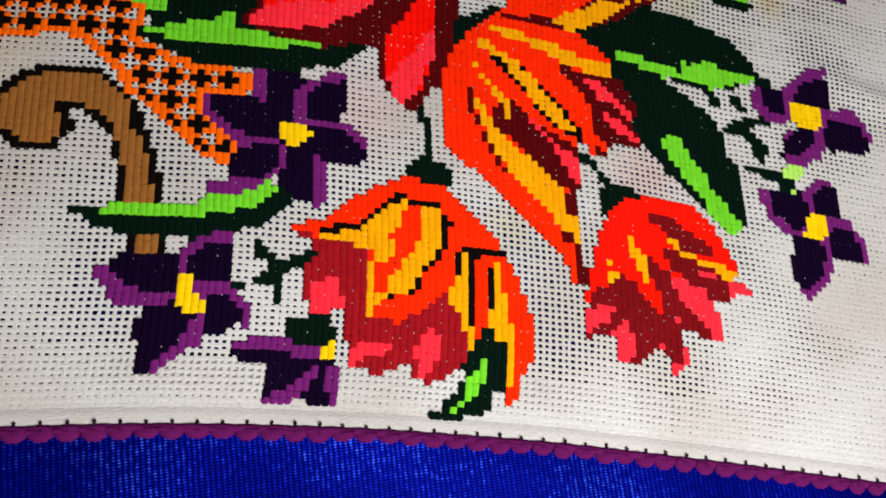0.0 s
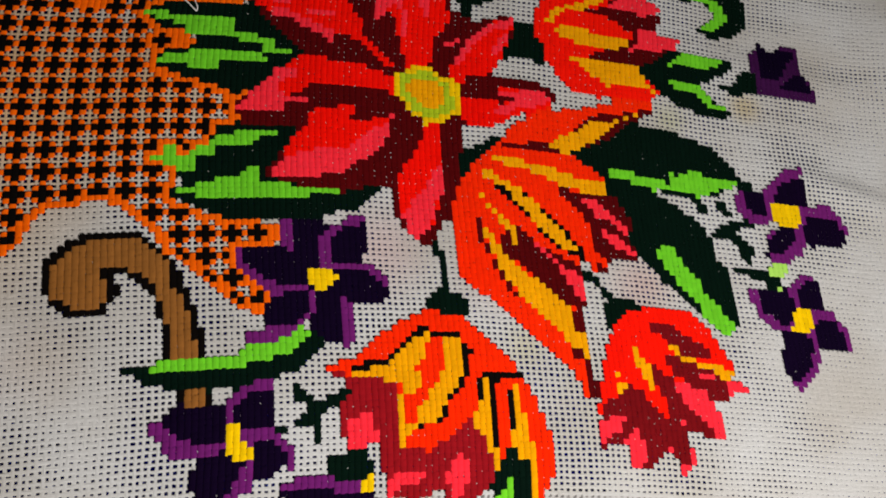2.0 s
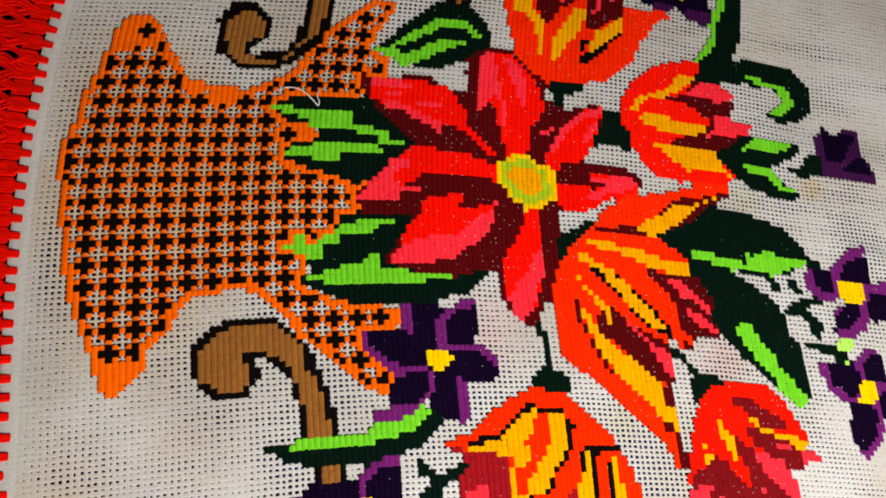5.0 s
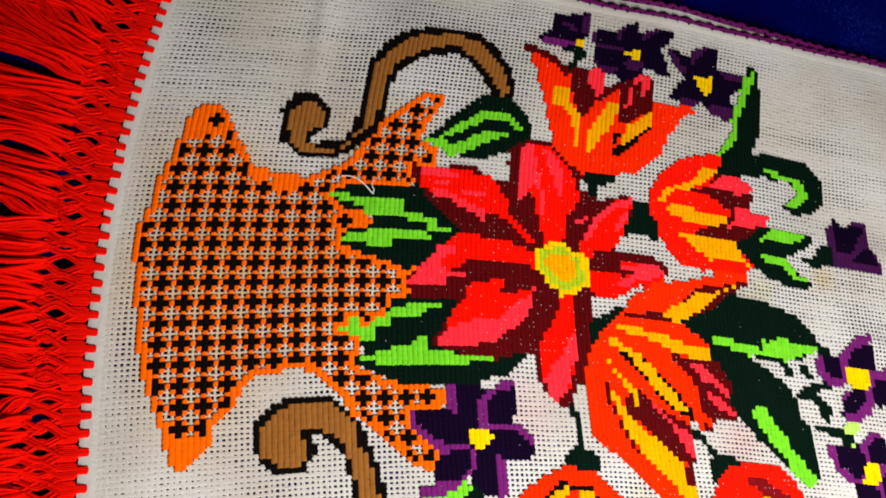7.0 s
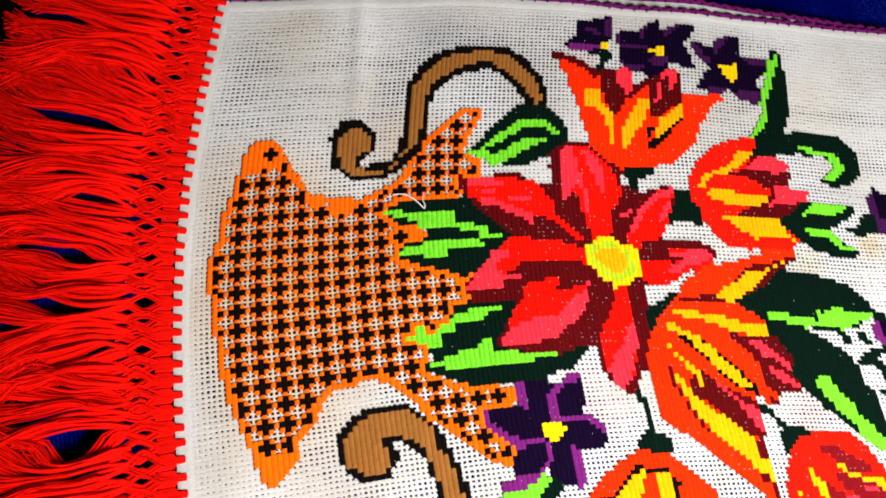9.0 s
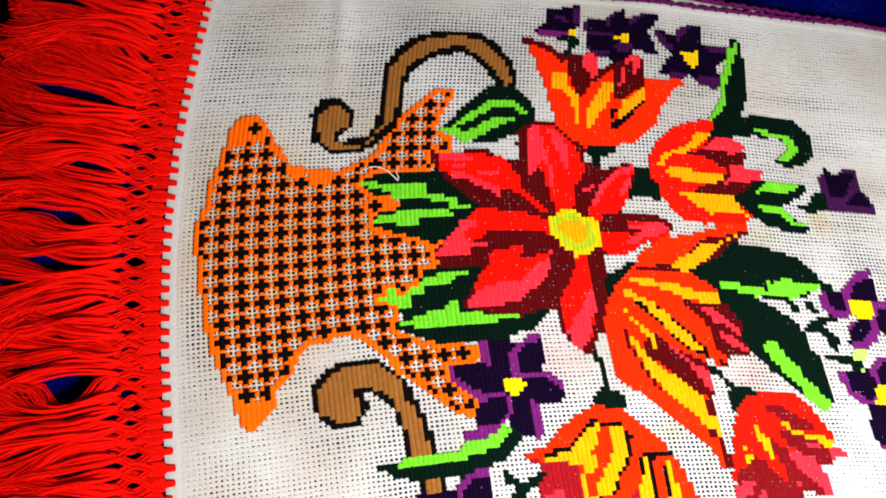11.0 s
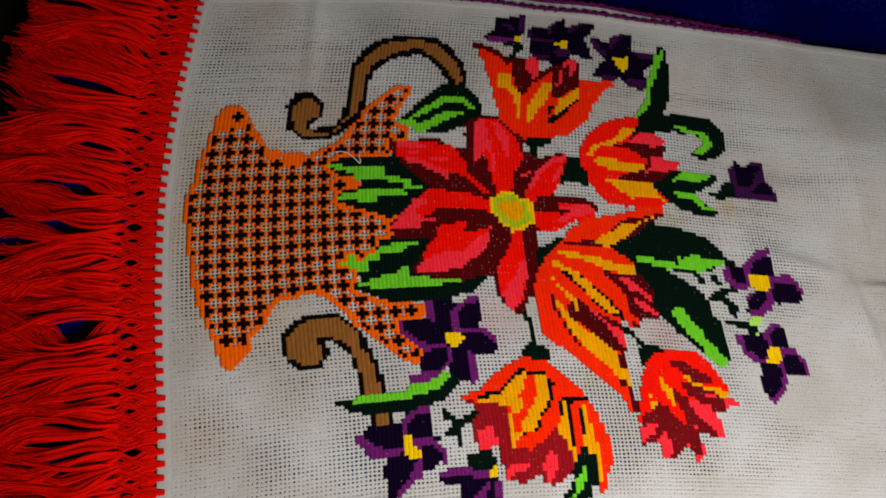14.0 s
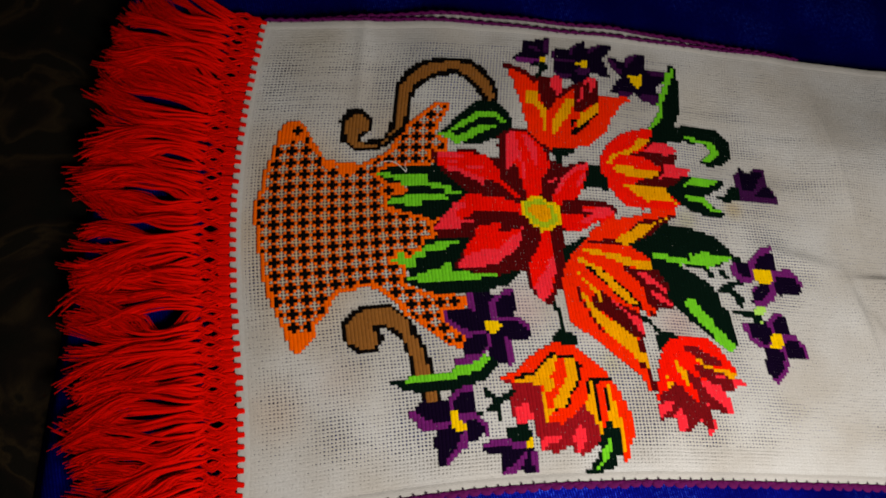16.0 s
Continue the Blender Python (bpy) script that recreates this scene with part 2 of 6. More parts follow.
def part(name, mesh, mat, parent, label=""):
    ob = new(name, mesh)
    mesh.materials.append(mat) if not mesh.materials else None
    ob.parent = parent
    return tagged(ob, label)


def strip_faces(n_lines, n_along, n_across, closed=False):
    """Quads of n_lines strips, each n_along x n_across points."""
    a, c = np.arange(n_along - 1)[:, None], np.arange(n_across if closed else n_across - 1)[None, :]
    c2 = (c + 1) % n_across
    quad = np.stack([a * n_across + c, a * n_across + c2, (a + 1) * n_across + c2, (a + 1) * n_across + c], -1).reshape(-1, 4)
    return (quad[None] + (np.arange(n_lines) * n_along * n_across)[:, None, None]).reshape(-1, 4)


def tubes(paths, radius, sides=5):
    """Round threads along paths (n, points, 3); radius: (n, points)."""
    paths = np.asarray(paths, float)
    d = np.gradient(paths, axis=1)
    d /= np.linalg.norm(d, axis=-1, keepdims=True) + 1e-12
    side = np.cross(d, (0.0, 0.0, 1.0))
    side /= np.linalg.norm(side, axis=-1, keepdims=True) + 1e-9
    up = np.cross(side, d)
    ang = np.arange(sides) * 2 * np.pi / sides
    ring = side[..., None, :] * np.cos(ang)[:, None] + up[..., None, :] * np.sin(ang)[:, None]
    v = paths[..., None, :] + ring * np.asarray(radius)[..., None, None]
    return v.reshape(-1, 3), strip_faces(paths.shape[0], paths.shape[1], sides, True)


# ---- setting ----
def slab(name, x0, x1, y0, y1, z0, z1, mat, label, category):
    bm = bmesh.new()
    bmesh.ops.create_cube(bm, size=1)
    bmesh.ops.transform(bm, matrix=Matrix.Translation(((x0 + x1) / 2, (y0 + y1) / 2, (z0 + z1) / 2)) @ Matrix.Diagonal((x1 - x0, y1 - y0, z1 - z0, 1)), verts=bm.verts)
    me = bpy.data.meshes.new(name)
    bm.to_mesh(me)
    bm.free()
    me.materials.append(mat)
    return tagged(new(name, me), label, category, kind="structure")


slab("floor", -2.0, 2.5, -2.2, 2.2, -0.10, -0.014, RUG, "dark brown and olive patterned rug on the floor", "rug")
slab("wall_west", -2.1, -2.0, -2.2, 2.2, -0.10, 2.5, PLASTER, "plain beige plaster wall of the room", "wall")
slab("wall_east", 2.5, 2.6, -2.2, 2.2, -0.10, 2.5, PLASTER, "plain beige plaster wall of the room", "wall")
slab("wall_north", -2.1, 2.6, 2.2, 2.3, -0.10, 2.5, PLASTER, "plain beige plaster wall of the room", "wall")
slab("wall_south", -2.1, 2.6, -2.3, -2.2, -0.10, 2.5, PLASTER, "plain beige plaster wall of the room", "wall")
slab("ceiling", -2.1, 2.6, -2.3, 2.3, 2.5, 2.6, PLASTER, "plain beige plaster ceiling of the room", "ceiling")

# ---- blue fabric under the towel ----
def blue_sheet():
    nx, ny = 170, 140
    u, v = np.meshgrid(np.linspace(0, 1, nx), np.linspace(-0.75, 0.75, ny), indexing="ij")
    left = -0.150 + 0.14 * v + 0.005 * np.sin(9 * v)
    x, y = left + u * (1.05 - left), v
    z = -0.0070 + 0.0026 * np.sin(26 * x + 13 * y) * np.sin(29 * y - 8 * x + 1) + 0.0014 * np.sin(60 * x + 30 * y) * np.sin(21 * x - 33 * y)
    z = np.where(u < 0.004, -0.0130, z)
    top = np.stack([x, y, z], -1).reshape(-1, 3)
    ob = new("blue_cloth", mesh_of("blue_cloth", top, strip_faces(1, nx, ny)[:, ::-1]))
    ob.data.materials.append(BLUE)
    sol = ob.modifiers.new("thickness", "SOLIDIFY")
    sol.thickness, sol.offset = 0.0009, -1
    return tagged(ob, "shiny royal blue knitted fabric spread flat under the towel", "fabric")


blue_sheet()

# ---- towel ----
towel = tagged(new("embroidered_towel"), "white canvas towel cross-stitched with a flower basket, red fringe", "towel")


def band(name, i_a, i_b, j_a, j_b, n_i, n_j):
    """A folded hem: a flat doubled band with a rounded inner fold."""
    i, j = np.meshgrid(np.linspace(i_a, i_b, n_i), np.linspace(j_a, j_b, n_j), indexing="ij")
    u, v = (i - i_a) / (i_b - i_a), (j - j_a) / (j_b - j_a)
    short = v if n_i > n_j else u
    inner = 1 - short if (n_i > n_j and j_a < 0) or n_i < n_j else short
    z = -0.0003 + 0.0009 * np.clip(inner * 2.2, 0, 1) ** 0.7 - 0.0004 * np.clip((0.12 - (1 - inner)) * 8, 0, 1)
    z = z + 0.00005 * np.sin(short * 40 + 0.6 * np.sin(i * 0.3 + j * 0.3))
    rng = np.random.default_rng(3)
    z = z + rng.normal(0, 0.00004, z.shape)
    return part(name, mesh_of(name, place(i, j, z), strip_faces(1, n_i, n_j)[:, ::-1]), HEM, towel, "folded plain white hem")


band("hem", I0, I1, J0, J0 + 2.9, 500, 12)
band("hem", I0, I1, J1 - 3.2, J1, 500, 12)
band("hem", I0 - 0.8, I0 + 2.4, J0, J1, 10, 420)



def turning(name, i_a, i_b, j_a, j_b, n_i, n_j):
    """The turned-in layer of cloth under a hem."""
    i, j = np.meshgrid(np.linspace(i_a, i_b, n_i), np.linspace(j_a, j_b, n_j), indexing="ij")
    z = -0.0009 + 0.0002 * np.sin(i * 1.3) * np.sin(j * 2.1)
    return part(name, mesh_of(name, place(i, j, z), strip_faces(1, n_i, n_j)[:, ::-1]), HEM, towel, "turned-in layer of white cloth")


turning("hem_turning", I0 + 0.3, I1, J0 + 0.3, J0 + 9.6, 400, 10)
turning("hem_turning", I0 + 0.3, I1, J1 - 8.0, J1 - 0.3, 400, 10)

# ---- the stitch chart ----
chart, first_colour, basket_cells, bare = {}, {}, set(), set()


def inside(points):
    p = np.array(points)
    (a0, b0), (a1, b1) = np.floor(p.min(0)), np.ceil(p.max(0))
    i, j = np.meshgrid(np.arange(a0, a1 + 1), np.arange(b0, b1 + 1), indexing="ij")
    hit = np.zeros(i.shape, bool)
    for (xa, ya), (xb, yb) in zip(p, np.roll(p, -1, 0)):
        if ya != yb:
            cross = (ya > j + 0.01) != (yb > j + 0.01)
            hit ^= cross & (i + 0.01 < (xb - xa) * (j + 0.01 - ya) / (yb - ya) + xa)
    return [(int(a), int(b)) for a, b in zip(i[hit], j[hit])]


def stitch(motif, colour, outline):
    """Fill an outline, in stitches, with one colour of yarn; later fills cover earlier ones."""
    first_colour.setdefault(motif, "ORANGE2" if colour == "STAR" else colour)
    for cell in inside(outline):
        if colour == "CANVAS":
            chart.pop(cell, None)
            bare.add(cell)
        elif colour == "STAR":
            basket_cells.add(cell)
        else:
            chart[cell] = (motif, colour)


def weave_basket():
    """Black crosses and bare crosses of canvas four stitches apart on orange, with an orange border."""
    open_cells = {c for c in basket_cells if c not in chart}
    for i, j in open_cells:
        rim = any((i + a, j + b) not in open_cells for a in (-1, 0, 1) for b in (-1, 0, 1))
        edge = any(c not in open_cells for c in ((i + 1, j), (i - 1, j), (i, j + 1), (i, j - 1)))
        a, b = (i + 2) % 4 - 2, (j + 2) % 4 - 2
        if not rim and abs(a) + abs(b) <= 1:
            continue
        black = not edge and (2 - abs(a)) + (2 - abs(b)) <= 1
        chart[i, j] = ("basket", "BLACK" if black else "ORANGE2")

stitch("basket", "STAR", [(-2, 29), (-1, 31.5), (0.5, 32.5), (3.5, 32.5), (5.5, 30.5), (6.5, 27), (8, 24.5), (10.5, 21), (12, 17.5), (14.5, 16), (19.5, 15.5), (22, 16.5), (25, 18.5), (33.5, 6), (33.5, 1), (44.5, -2.5), (45.5, -6.5), (42.5, -13.5), (34, -19), (32, -24.5), (25.5, -25), (23, -23.5), (20, -23.5), (19.5, -24.5), (14.5, -24.5), (12, -28.5), (10, -32), (8, -34), (7, -37), (5.5, -39.5), (4, -41), (1.5, -41), (0.5, -39), (-1, -33), (-3, -27.5), (-4, -24.5), (-5.5, -17.5), (-6, -10), (-7, -1), (-7, 6.5), (-6, 9), (-5.5, 14.5), (-4, 19), (-3, 24.5)])
stitch("basket", "STAR", [(22, 16.5), (25, 18.5), (29, 20), (31.5, 24), (32.5, 27.5), (36.5, 32.5), (43.5, 39), (47, 38.5), (47.5, 36), (45.5, 32.5), (43, 26.5), (47.5, 25.5), (47.5, 21), (43.5, 19.5), (43.5, 16.5), (38.5, 13), (33.5, 6), (25, 3.5)])
stitch("basket", "STAR", [(25.5, -13.5), (34, -18), (34, -24.5), (39, -26.5), (49.5, -28.5), (49, -32), (43.5, -32.5), (43, -36.5), (48, -41), (46, -45), (42.5, -43), (37.5, -38), (32, -33), (29.5, -28.5), (25.5, -25), (22.5, -23.5)])
stitch("basket", "ORANGE2", [(0, -36), (7.5, -36.5), (5.5, -39.5), (4, -41), (1.5, -41), (0.5, -39)])
stitch("basket", "ORANGE2", [(-1.5, 30), (-0.5, 32), (0.5, 32.5), (3.5, 32.5), (5.5, 30.5), (6, 26.5), (3.5, 27), (0, 26)])
stitch("basket", "BLACK", [(1.5, 28.5), (4.5, 28.5), (4.5, 29.5), (1.5, 29.5)])
stitch("basket", "BLACK", [(2.5, 27.5), (3.5, 27.5), (3.5, 30.5), (2.5, 30.5)])
stitch("basket", "ORANGE2", [(11.5, 18.5), (14.6, 18), (21, 17), (21, 16), (20, 14.4), (16, 14.4), (15.2, 16), (12.8, 17)])
stitch("basket", "ORANGE2", [(31.5, 9), (33.5, 8.5), (36, 6.8), (33, 5.3), (31.5, 5)])
stitch("basket", "BLACK", [(28.5, 6.5), (31.5, 6.5), (31.5, 7.5), (28.5, 7.5)])
stitch("basket", "BLACK", [(29.5, 5.5), (30.5, 5.5), (30.5, 8.5), (29.5, 8.5)])
stitch("handle_low", "BLACK", [(15, -34), (16, -33), (17.5, -31.5), (19, -30), (22.5, -29), (26, -29), (28.5, -29.5), (30, -31), (31.5, -33), (33.5, -35.5), (34.5, -38), (35.5, -41.5), (36.5, -44), (37, -46.5), (37.5, -48.5), (38, -52), (32, -51.5), (32, -45.5), (31, -44), (31, -42), (30, -40), (28.5, -38.5), (27, -37.5), (26, -36.5), (23.5, -36.5), (24, -37), (25.5, -38.5), (25.5, -40.5), (24, -42), (23, -43.5), (17.5, -43), (15.5, -40.5), (14.5, -39), (14.5, -35.5)])
stitch("handle_low", "BROWN", [(16, -35), (17, -33.5), (18.5, -32), (20, -31), (23, -30.5), (27.5, -30.5), (29, -31.5), (30.5, -33), (32, -34.5), (33, -37), (33, -39), (34, -40), (34.5, -42), (35.5, -45), (36, -48), (36.5, -52), (33, -51.5), (33, -46.5), (32, -45.5), (32, -42.5), (31, -41), (30.5, -39.5), (28.5, -37), (27.5, -36.5), (26.5, -36), (26.5, -35), (24, -35), (22.5, -36), (22.5, -37), (23.5, -37.5), (24, -38.5), (24, -40.5), (23, -42), (18.5, -42), (16, -40), (16, -37.5)])
stitch("handle_low", "BLACK", [(33.5, -56.5), (39, -56), (38.5, -59.5), (34.5, -59.5)])
stitch("handle_low", "BROWN", [(34.5, -56.5), (37.5, -56.5), (37.5, -59), (34.5, -59)])
stitch("handle_up", "BLACK", [(15.5, 27.5), (15, 32), (16.5, 36), (21, 36.5), (24.5, 32.5), (25, 28), (21, 26), (21.5, 25.5), (27.5, 25), (30, 29), (30, 31.5), (31, 39.5), (31, 46.5), (33.5, 51.5), (38, 54.5), (46.5, 56), (53, 55.5), (57.5, 52), (61.5, 46.5), (63, 40), (58, 39.5), (58, 40.5), (55.5, 43.5), (52.5, 47.5), (49, 49.5), (43.5, 48.5), (40, 46.5), (37, 43.5), (36, 40.5), (35.5, 31.5), (34.5, 28.5), (32, 26), (29.5, 22.5), (25.5, 21.5), (20.5, 21.5), (18, 23.5), (16, 25)])
stitch("handle_up", "BROWN", [(17, 27.5), (16.5, 31.5), (18, 34), (21.5, 34.5), (23.5, 32), (23.5, 29), (21, 27.5), (20, 25.5), (23, 24), (27.5, 24), (29.5, 26.5), (31.5, 29.5), (32, 36), (32, 45), (35, 50), (39, 53), (47, 54.5), (53, 53.5), (57, 50), (60.5, 45), (61.5, 40.5), (60, 40), (57, 44.5), (52.5, 49), (48.5, 51.5), (43, 50.5), (39, 48), (36, 45), (34.5, 41), (34, 33), (33, 29.5), (30, 26), (28.5, 23.5), (24, 22.5), (19.5, 23), (17.5, 24.5)])
stitch("leaf_a", "DARK", [(26.5, 13.5), (30, 15.5), (40, 16), (44, 15.5), (47, 12.5), (53.5, 6), (43, 5), (37, 7.5), (33.5, 9), (29.5, 9.5), (27.5, 12)])
stitch("leaf_b", "DARK", [(29, 2.5), (30.5, 5), (36.5, 6.5), (53.5, 6), (50, 2.5), (46.5, -1.5), (42.5, -3.5), (38, -1.5), (35, -0.5), (32, 0.5)])
stitch("leaf_a", "GREEN", [(26.5, 13), (28, 13.5), (34, 12.5), (36, 12.5), (41.5, 12.5), (41.5, 10), (44.5, 10), (46.5, 8.5), (48.5, 8), (48.5, 7), (51.5, 6.5), (51.5, 6), (47, 6), (46.5, 7), (43, 7.5), (42.5, 9), (34, 9), (33.5, 10), (31.5, 10.5), (31.5, 11.5), (29, 11.5), (28.5, 12.5)])
stitch("leaf_b", "GREEN", [(29.5, 3), (30.5, 4), (34, 4.5), (34, 5), (37, 5.5), (46.5, 5), (47, 4.5), (48.5, 3.5), (48.5, 3.5), (45, 3.5), (40, 3.5), (40, 1.5), (34.5, 2), (30, 2.5)])
stitch("leaf_c", "DARK", [(31.5, -20), (35, -18), (37, -15.5), (39.5, -10), (43.5, -8.5), (49.5, -8.5), (54, -9), (52, -11.5), (50, -15.5), (48.5, -17.5), (47.5, -19), (52.5, -20.5), (55.5, -22), (61.5, -22), (67, -20), (66, -22), (62.5, -25), (57, -26.5), (53, -27.5), (40.5, -27), (37, -25), (33, -23.5), (31.5, -22.5), (34, -21), (36, -19)])
stitch("leaf_c", "GREEN", [(29, -16), (31, -15.5), (31.5, -14), (33.5, -13.5), (34, -15.5), (35, -15.5), (36, -14), (38, -13.5), (39, -12), (40, -11.5), (42.5, -11), (43, -10.5), (48.5, -10.5), (49.5, -11), (47.5, -11.5), (45.5, -13), (42, -13), (39.5, -13.5), (39, -15.5), (37, -15.5), (36, -18.5), (34, -18), (34, -17.5), (31.5, -17), (31.5, -16.5)])
stitch("leaf_c", "GREEN", [(33, -22), (34.5, -21.5), (34.5, -21), (37, -21), (37, -20), (40, -20), (40.5, -19), (43, -19), (43.5, -18.5), (45, -18.5), (45, -17.5), (47, -17.5), (47, -20.5), (51.5, -20.5), (52, -21.5), (59.5, -21.5), (59.5, -22.5), (55, -22.5), (55, -23.5), (46, -23.5), (37, -23)])
stitch("leaf_d", "DARK", [(44, 26.5), (48, 30.5), (50, 33.5), (53, 37), (56.5, 40), (61.5, 40), (64.5, 37), (67, 34), (67.5, 30), (65, 29), (62, 25.5), (57, 23.5), (52.5, 24), (48.5, 25), (46.5, 26)])
stitch("leaf_d", "GREEN", [(44, 27), (46.5, 27.5), (48.5, 29.5), (51, 31.5), (54.5, 33.5), (56.5, 36), (61.5, 36), (63.5, 34), (66, 31), (64, 31.5), (61.5, 34), (57.5, 33.5), (52.5, 30), (48.5, 28), (49.5, 26.5), (52.5, 27.5), (56.5, 30), (58.5, 31), (64, 30.5), (57.5, 27.5), (55, 25.5), (50, 23.5), (47.5, 25.5)])
stitch("leaf_e", "DARK", [(101.5, -10.5), (106, -8.5), (109, -5.5), (114.5, -2), (121, -2), (125.5, -3.5), (130, -4.5), (131.5, -6), (134.5, -8.5), (134.5, -10), (137.5, -12), (134.5, -12.5), (130, -15), (128, -15.5), (123, -16), (119, -16), (115.5, -15), (113, -14), (108.5, -14.5), (105.5, -13), (103, -11.5)])
stitch("leaf_f", "DARK", [(107.5, -14), (116, -15), (116, -16), (118.5, -17.5), (122, -19.5), (125, -21.5), (127, -24), (127.5, -26), (128, -29), (129.5, -31.5), (129.5, -34.5), (129.5, -39), (129, -42.5), (127.5, -43.5), (126, -42.5), (122, -40.5), (120, -38.5), (116, -35), (112, -30.5), (111, -31), (111, -26), (109.5, -22.5), (108, -19.5)])
stitch("leaf_e", "GREEN", [(108, -12.5), (113, -12.5), (114.5, -13.5), (118, -13), (120, -14.5), (121, -12.5), (121, -11.5), (121.5, -11), (121.5, -12.5), (124, -11.5), (124.5, -10.5), (127, -10), (127.5, -11), (131.5, -11), (131.5, -11.5), (134, -11.5), (135, -12.5), (128, -15), (118.5, -16), (116.5, -15.5), (112.5, -15), (112.5, -14), (108.5, -14.5)])
stitch("leaf_f", "GREEN", [(114.5, -29.5), (117, -27.5), (119.5, -28), (120.5, -31), (122.5, -32.5), (124, -34), (123.5, -35.5), (125.5, -37.5), (126.5, -39.5), (128, -41.5), (128.5, -43.5), (126, -44.5), (124.5, -42.5), (122.5, -41.5), (122.5, -39), (119.5, -36.5), (118.5, -33.5), (116.5, -31.5), (115.5, -30)])
stitch("sprig_a", "DARK", [(123.5, -15.5), (126, -16), (127.5, -18.5), (127.5, -20), (126, -19)])
stitch("sprig_a", "DARK", [(129.5, -16), (131, -16), (132.5, -19.5), (131.5, -20), (129.5, -18.5)])
stitch("sprig_a", "DARK", [(130, -21.5), (135.5, -20), (136.5, -21), (132, -22.5), (134, -24), (134.5, -26), (134.5, -29.5), (132.5, -27.5), (132, -25), (130, -24), (127, -24)])
stitch("sprig_a", "DARK", [(128.5, -30), (133, -30.5), (136.5, -31), (139.5, -33), (140, -34.5), (139, -35), (138.5, -33.5), (135, -32.5), (130.5, -31)])
stitch("sprig_a", "DARK", [(134, -25), (135.5, -26), (134.5, -30), (133.5, -29)])
stitch("sprig_a", "LIME", [(137.5, -30.5), (138.5, -29.5), (142, -29), (141, -31), (138, -31)])
stitch("sprig_a", "LIME", [(138.5, -33.5), (139.5, -33.5), (139, -35)])
stitch("flower", "MAROON", [(43.5, 21.5), (44.5, 20.5), (55.5, 21.5), (59.5, 18.5), (63.5, 18), (63, 24), (65.5, 25.5), (66, 5), (70, 4.5), (68, 1.5), (63.5, 3), (56, 4.5), (53.5, 6), (50, 9.5), (47, 12.5), (45.5, 15), (42.5, 17.5), (42.5, 21)])
stitch("flower", "MAROON", [(63, 17.5), (63.5, 26.5), (66, 29), (70.5, 29.5), (75.5, 28), (79, 23), (80.5, 17), (77.5, 11), (76, 4), (69, 3.5), (63.5, 8)])
stitch("flower", "MAROON", [(70, 28.5), (74, 26), (76.5, 24), (79, 19.5), (79.5, 17), (81, 17.5), (83, 16), (78.5, 11.5), (77.5, 9.5), (76.5, 6), (72, 4.5), (65.5, 9), (63.5, 16), (63, 23), (66, 28)])
stitch("flower", "MAROON", [(77.5, 11.5), (79.5, 14), (81.5, 16), (87.5, 17.5), (91.5, 19), (92, 16.5), (90.5, 12), (89, 8.5), (87.5, 5), (82.5, 2.5), (79.5, 3.5), (77, 4), (77.5, 8.5)])
stitch("flower", "MAROON", [(82, 2.5), (86.5, 4.5), (94.5, 5), (99, 3), (99.5, 1), (96.5, -1), (91, -2.5), (87, -5.5), (81, -7), (79.5, -4.5)])
stitch("flower", "MAROON", [(79.5, -6), (87, -6.5), (87.5, -5), (90.5, -3), (98.5, 0.5), (92.5, 0.5), (83, -1)])
stitch("flower", "MAROON", [(70, -8), (81.5, -6.5), (81, -14), (80, -19.5), (78, -24.5), (74.5, -31.5), (73, -31), (69.5, -28), (68.5, -25), (68, -20.5), (70.5, -13.5), (74, -10)])
stitch("flower", "MAROON", [(42.5, -7.5), (53.5, -6), (65, -3.5), (69.5, -5), (75, -6.5), (74.5, -10), (70.5, -16), (69, -19), (67, -20), (60, -21.5), (52.5, -21), (47.5, -19.5), (47.5, -18), (50, -15), (53.5, -9), (48.5, -8.5)])
stitch("flower", "MAROON", [(42.5, -6), (43.5, -3.5), (46.5, -1.5), (50, 3), (53.5, 6), (57, 5.5), (66, 4), (69.5, 3.5), (69.5, -1), (68, -4.5), (69.5, -7.5), (53.5, -9), (43.5, -9)])
stitch("flower", "MAROON", [(66.5, 0), (70, 0), (73.5, -5), (76.5, -9), (63.5, -10), (63, -3.5)])
stitch("flower", "CRIMSON", [(44.5, 21), (50, 20), (52.5, 21), (56, 20), (59, 20), (61.5, 16.5), (63.5, 14.5), (64, 11), (66, 8.5), (69.5, 5), (68.5, 4.5), (65, 8), (62.5, 9.5), (60.5, 10.5), (59, 11), (59, 8), (56.5, 10.5), (53.5, 12), (51.5, 13.5), (48, 14), (45, 16)])
stitch("flower", "ROSE", [(44.5, 21), (50, 20.5), (52, 19.5), (53, 18), (50, 18.5), (48, 19), (44.5, 19)])
stitch("flower", "ROSE", [(47.5, 18), (50, 18), (50.5, 17), (47.5, 17)])
stitch("flower", "ROSE", [(46.5, 16), (50.5, 15), (53.5, 13.5), (56.5, 12), (59, 11), (59, 7.5), (56.5, 10), (53.5, 11.5), (51.5, 13.5), (48, 13.5)])
stitch("flower", "ROSE", [(53.5, 16), (55.5, 16), (58.5, 16), (58.5, 15), (55.5, 15), (53.5, 15)])
stitch("flower", "CRIMSON", [(66, 28), (69.5, 29), (73.5, 27.5), (77, 24), (79, 20), (78.5, 16.5), (76, 13.5), (76, 5.5), (71.5, 4.5), (70.5, 10), (69, 15.5), (67, 18), (66, 15), (65.5, 22)])
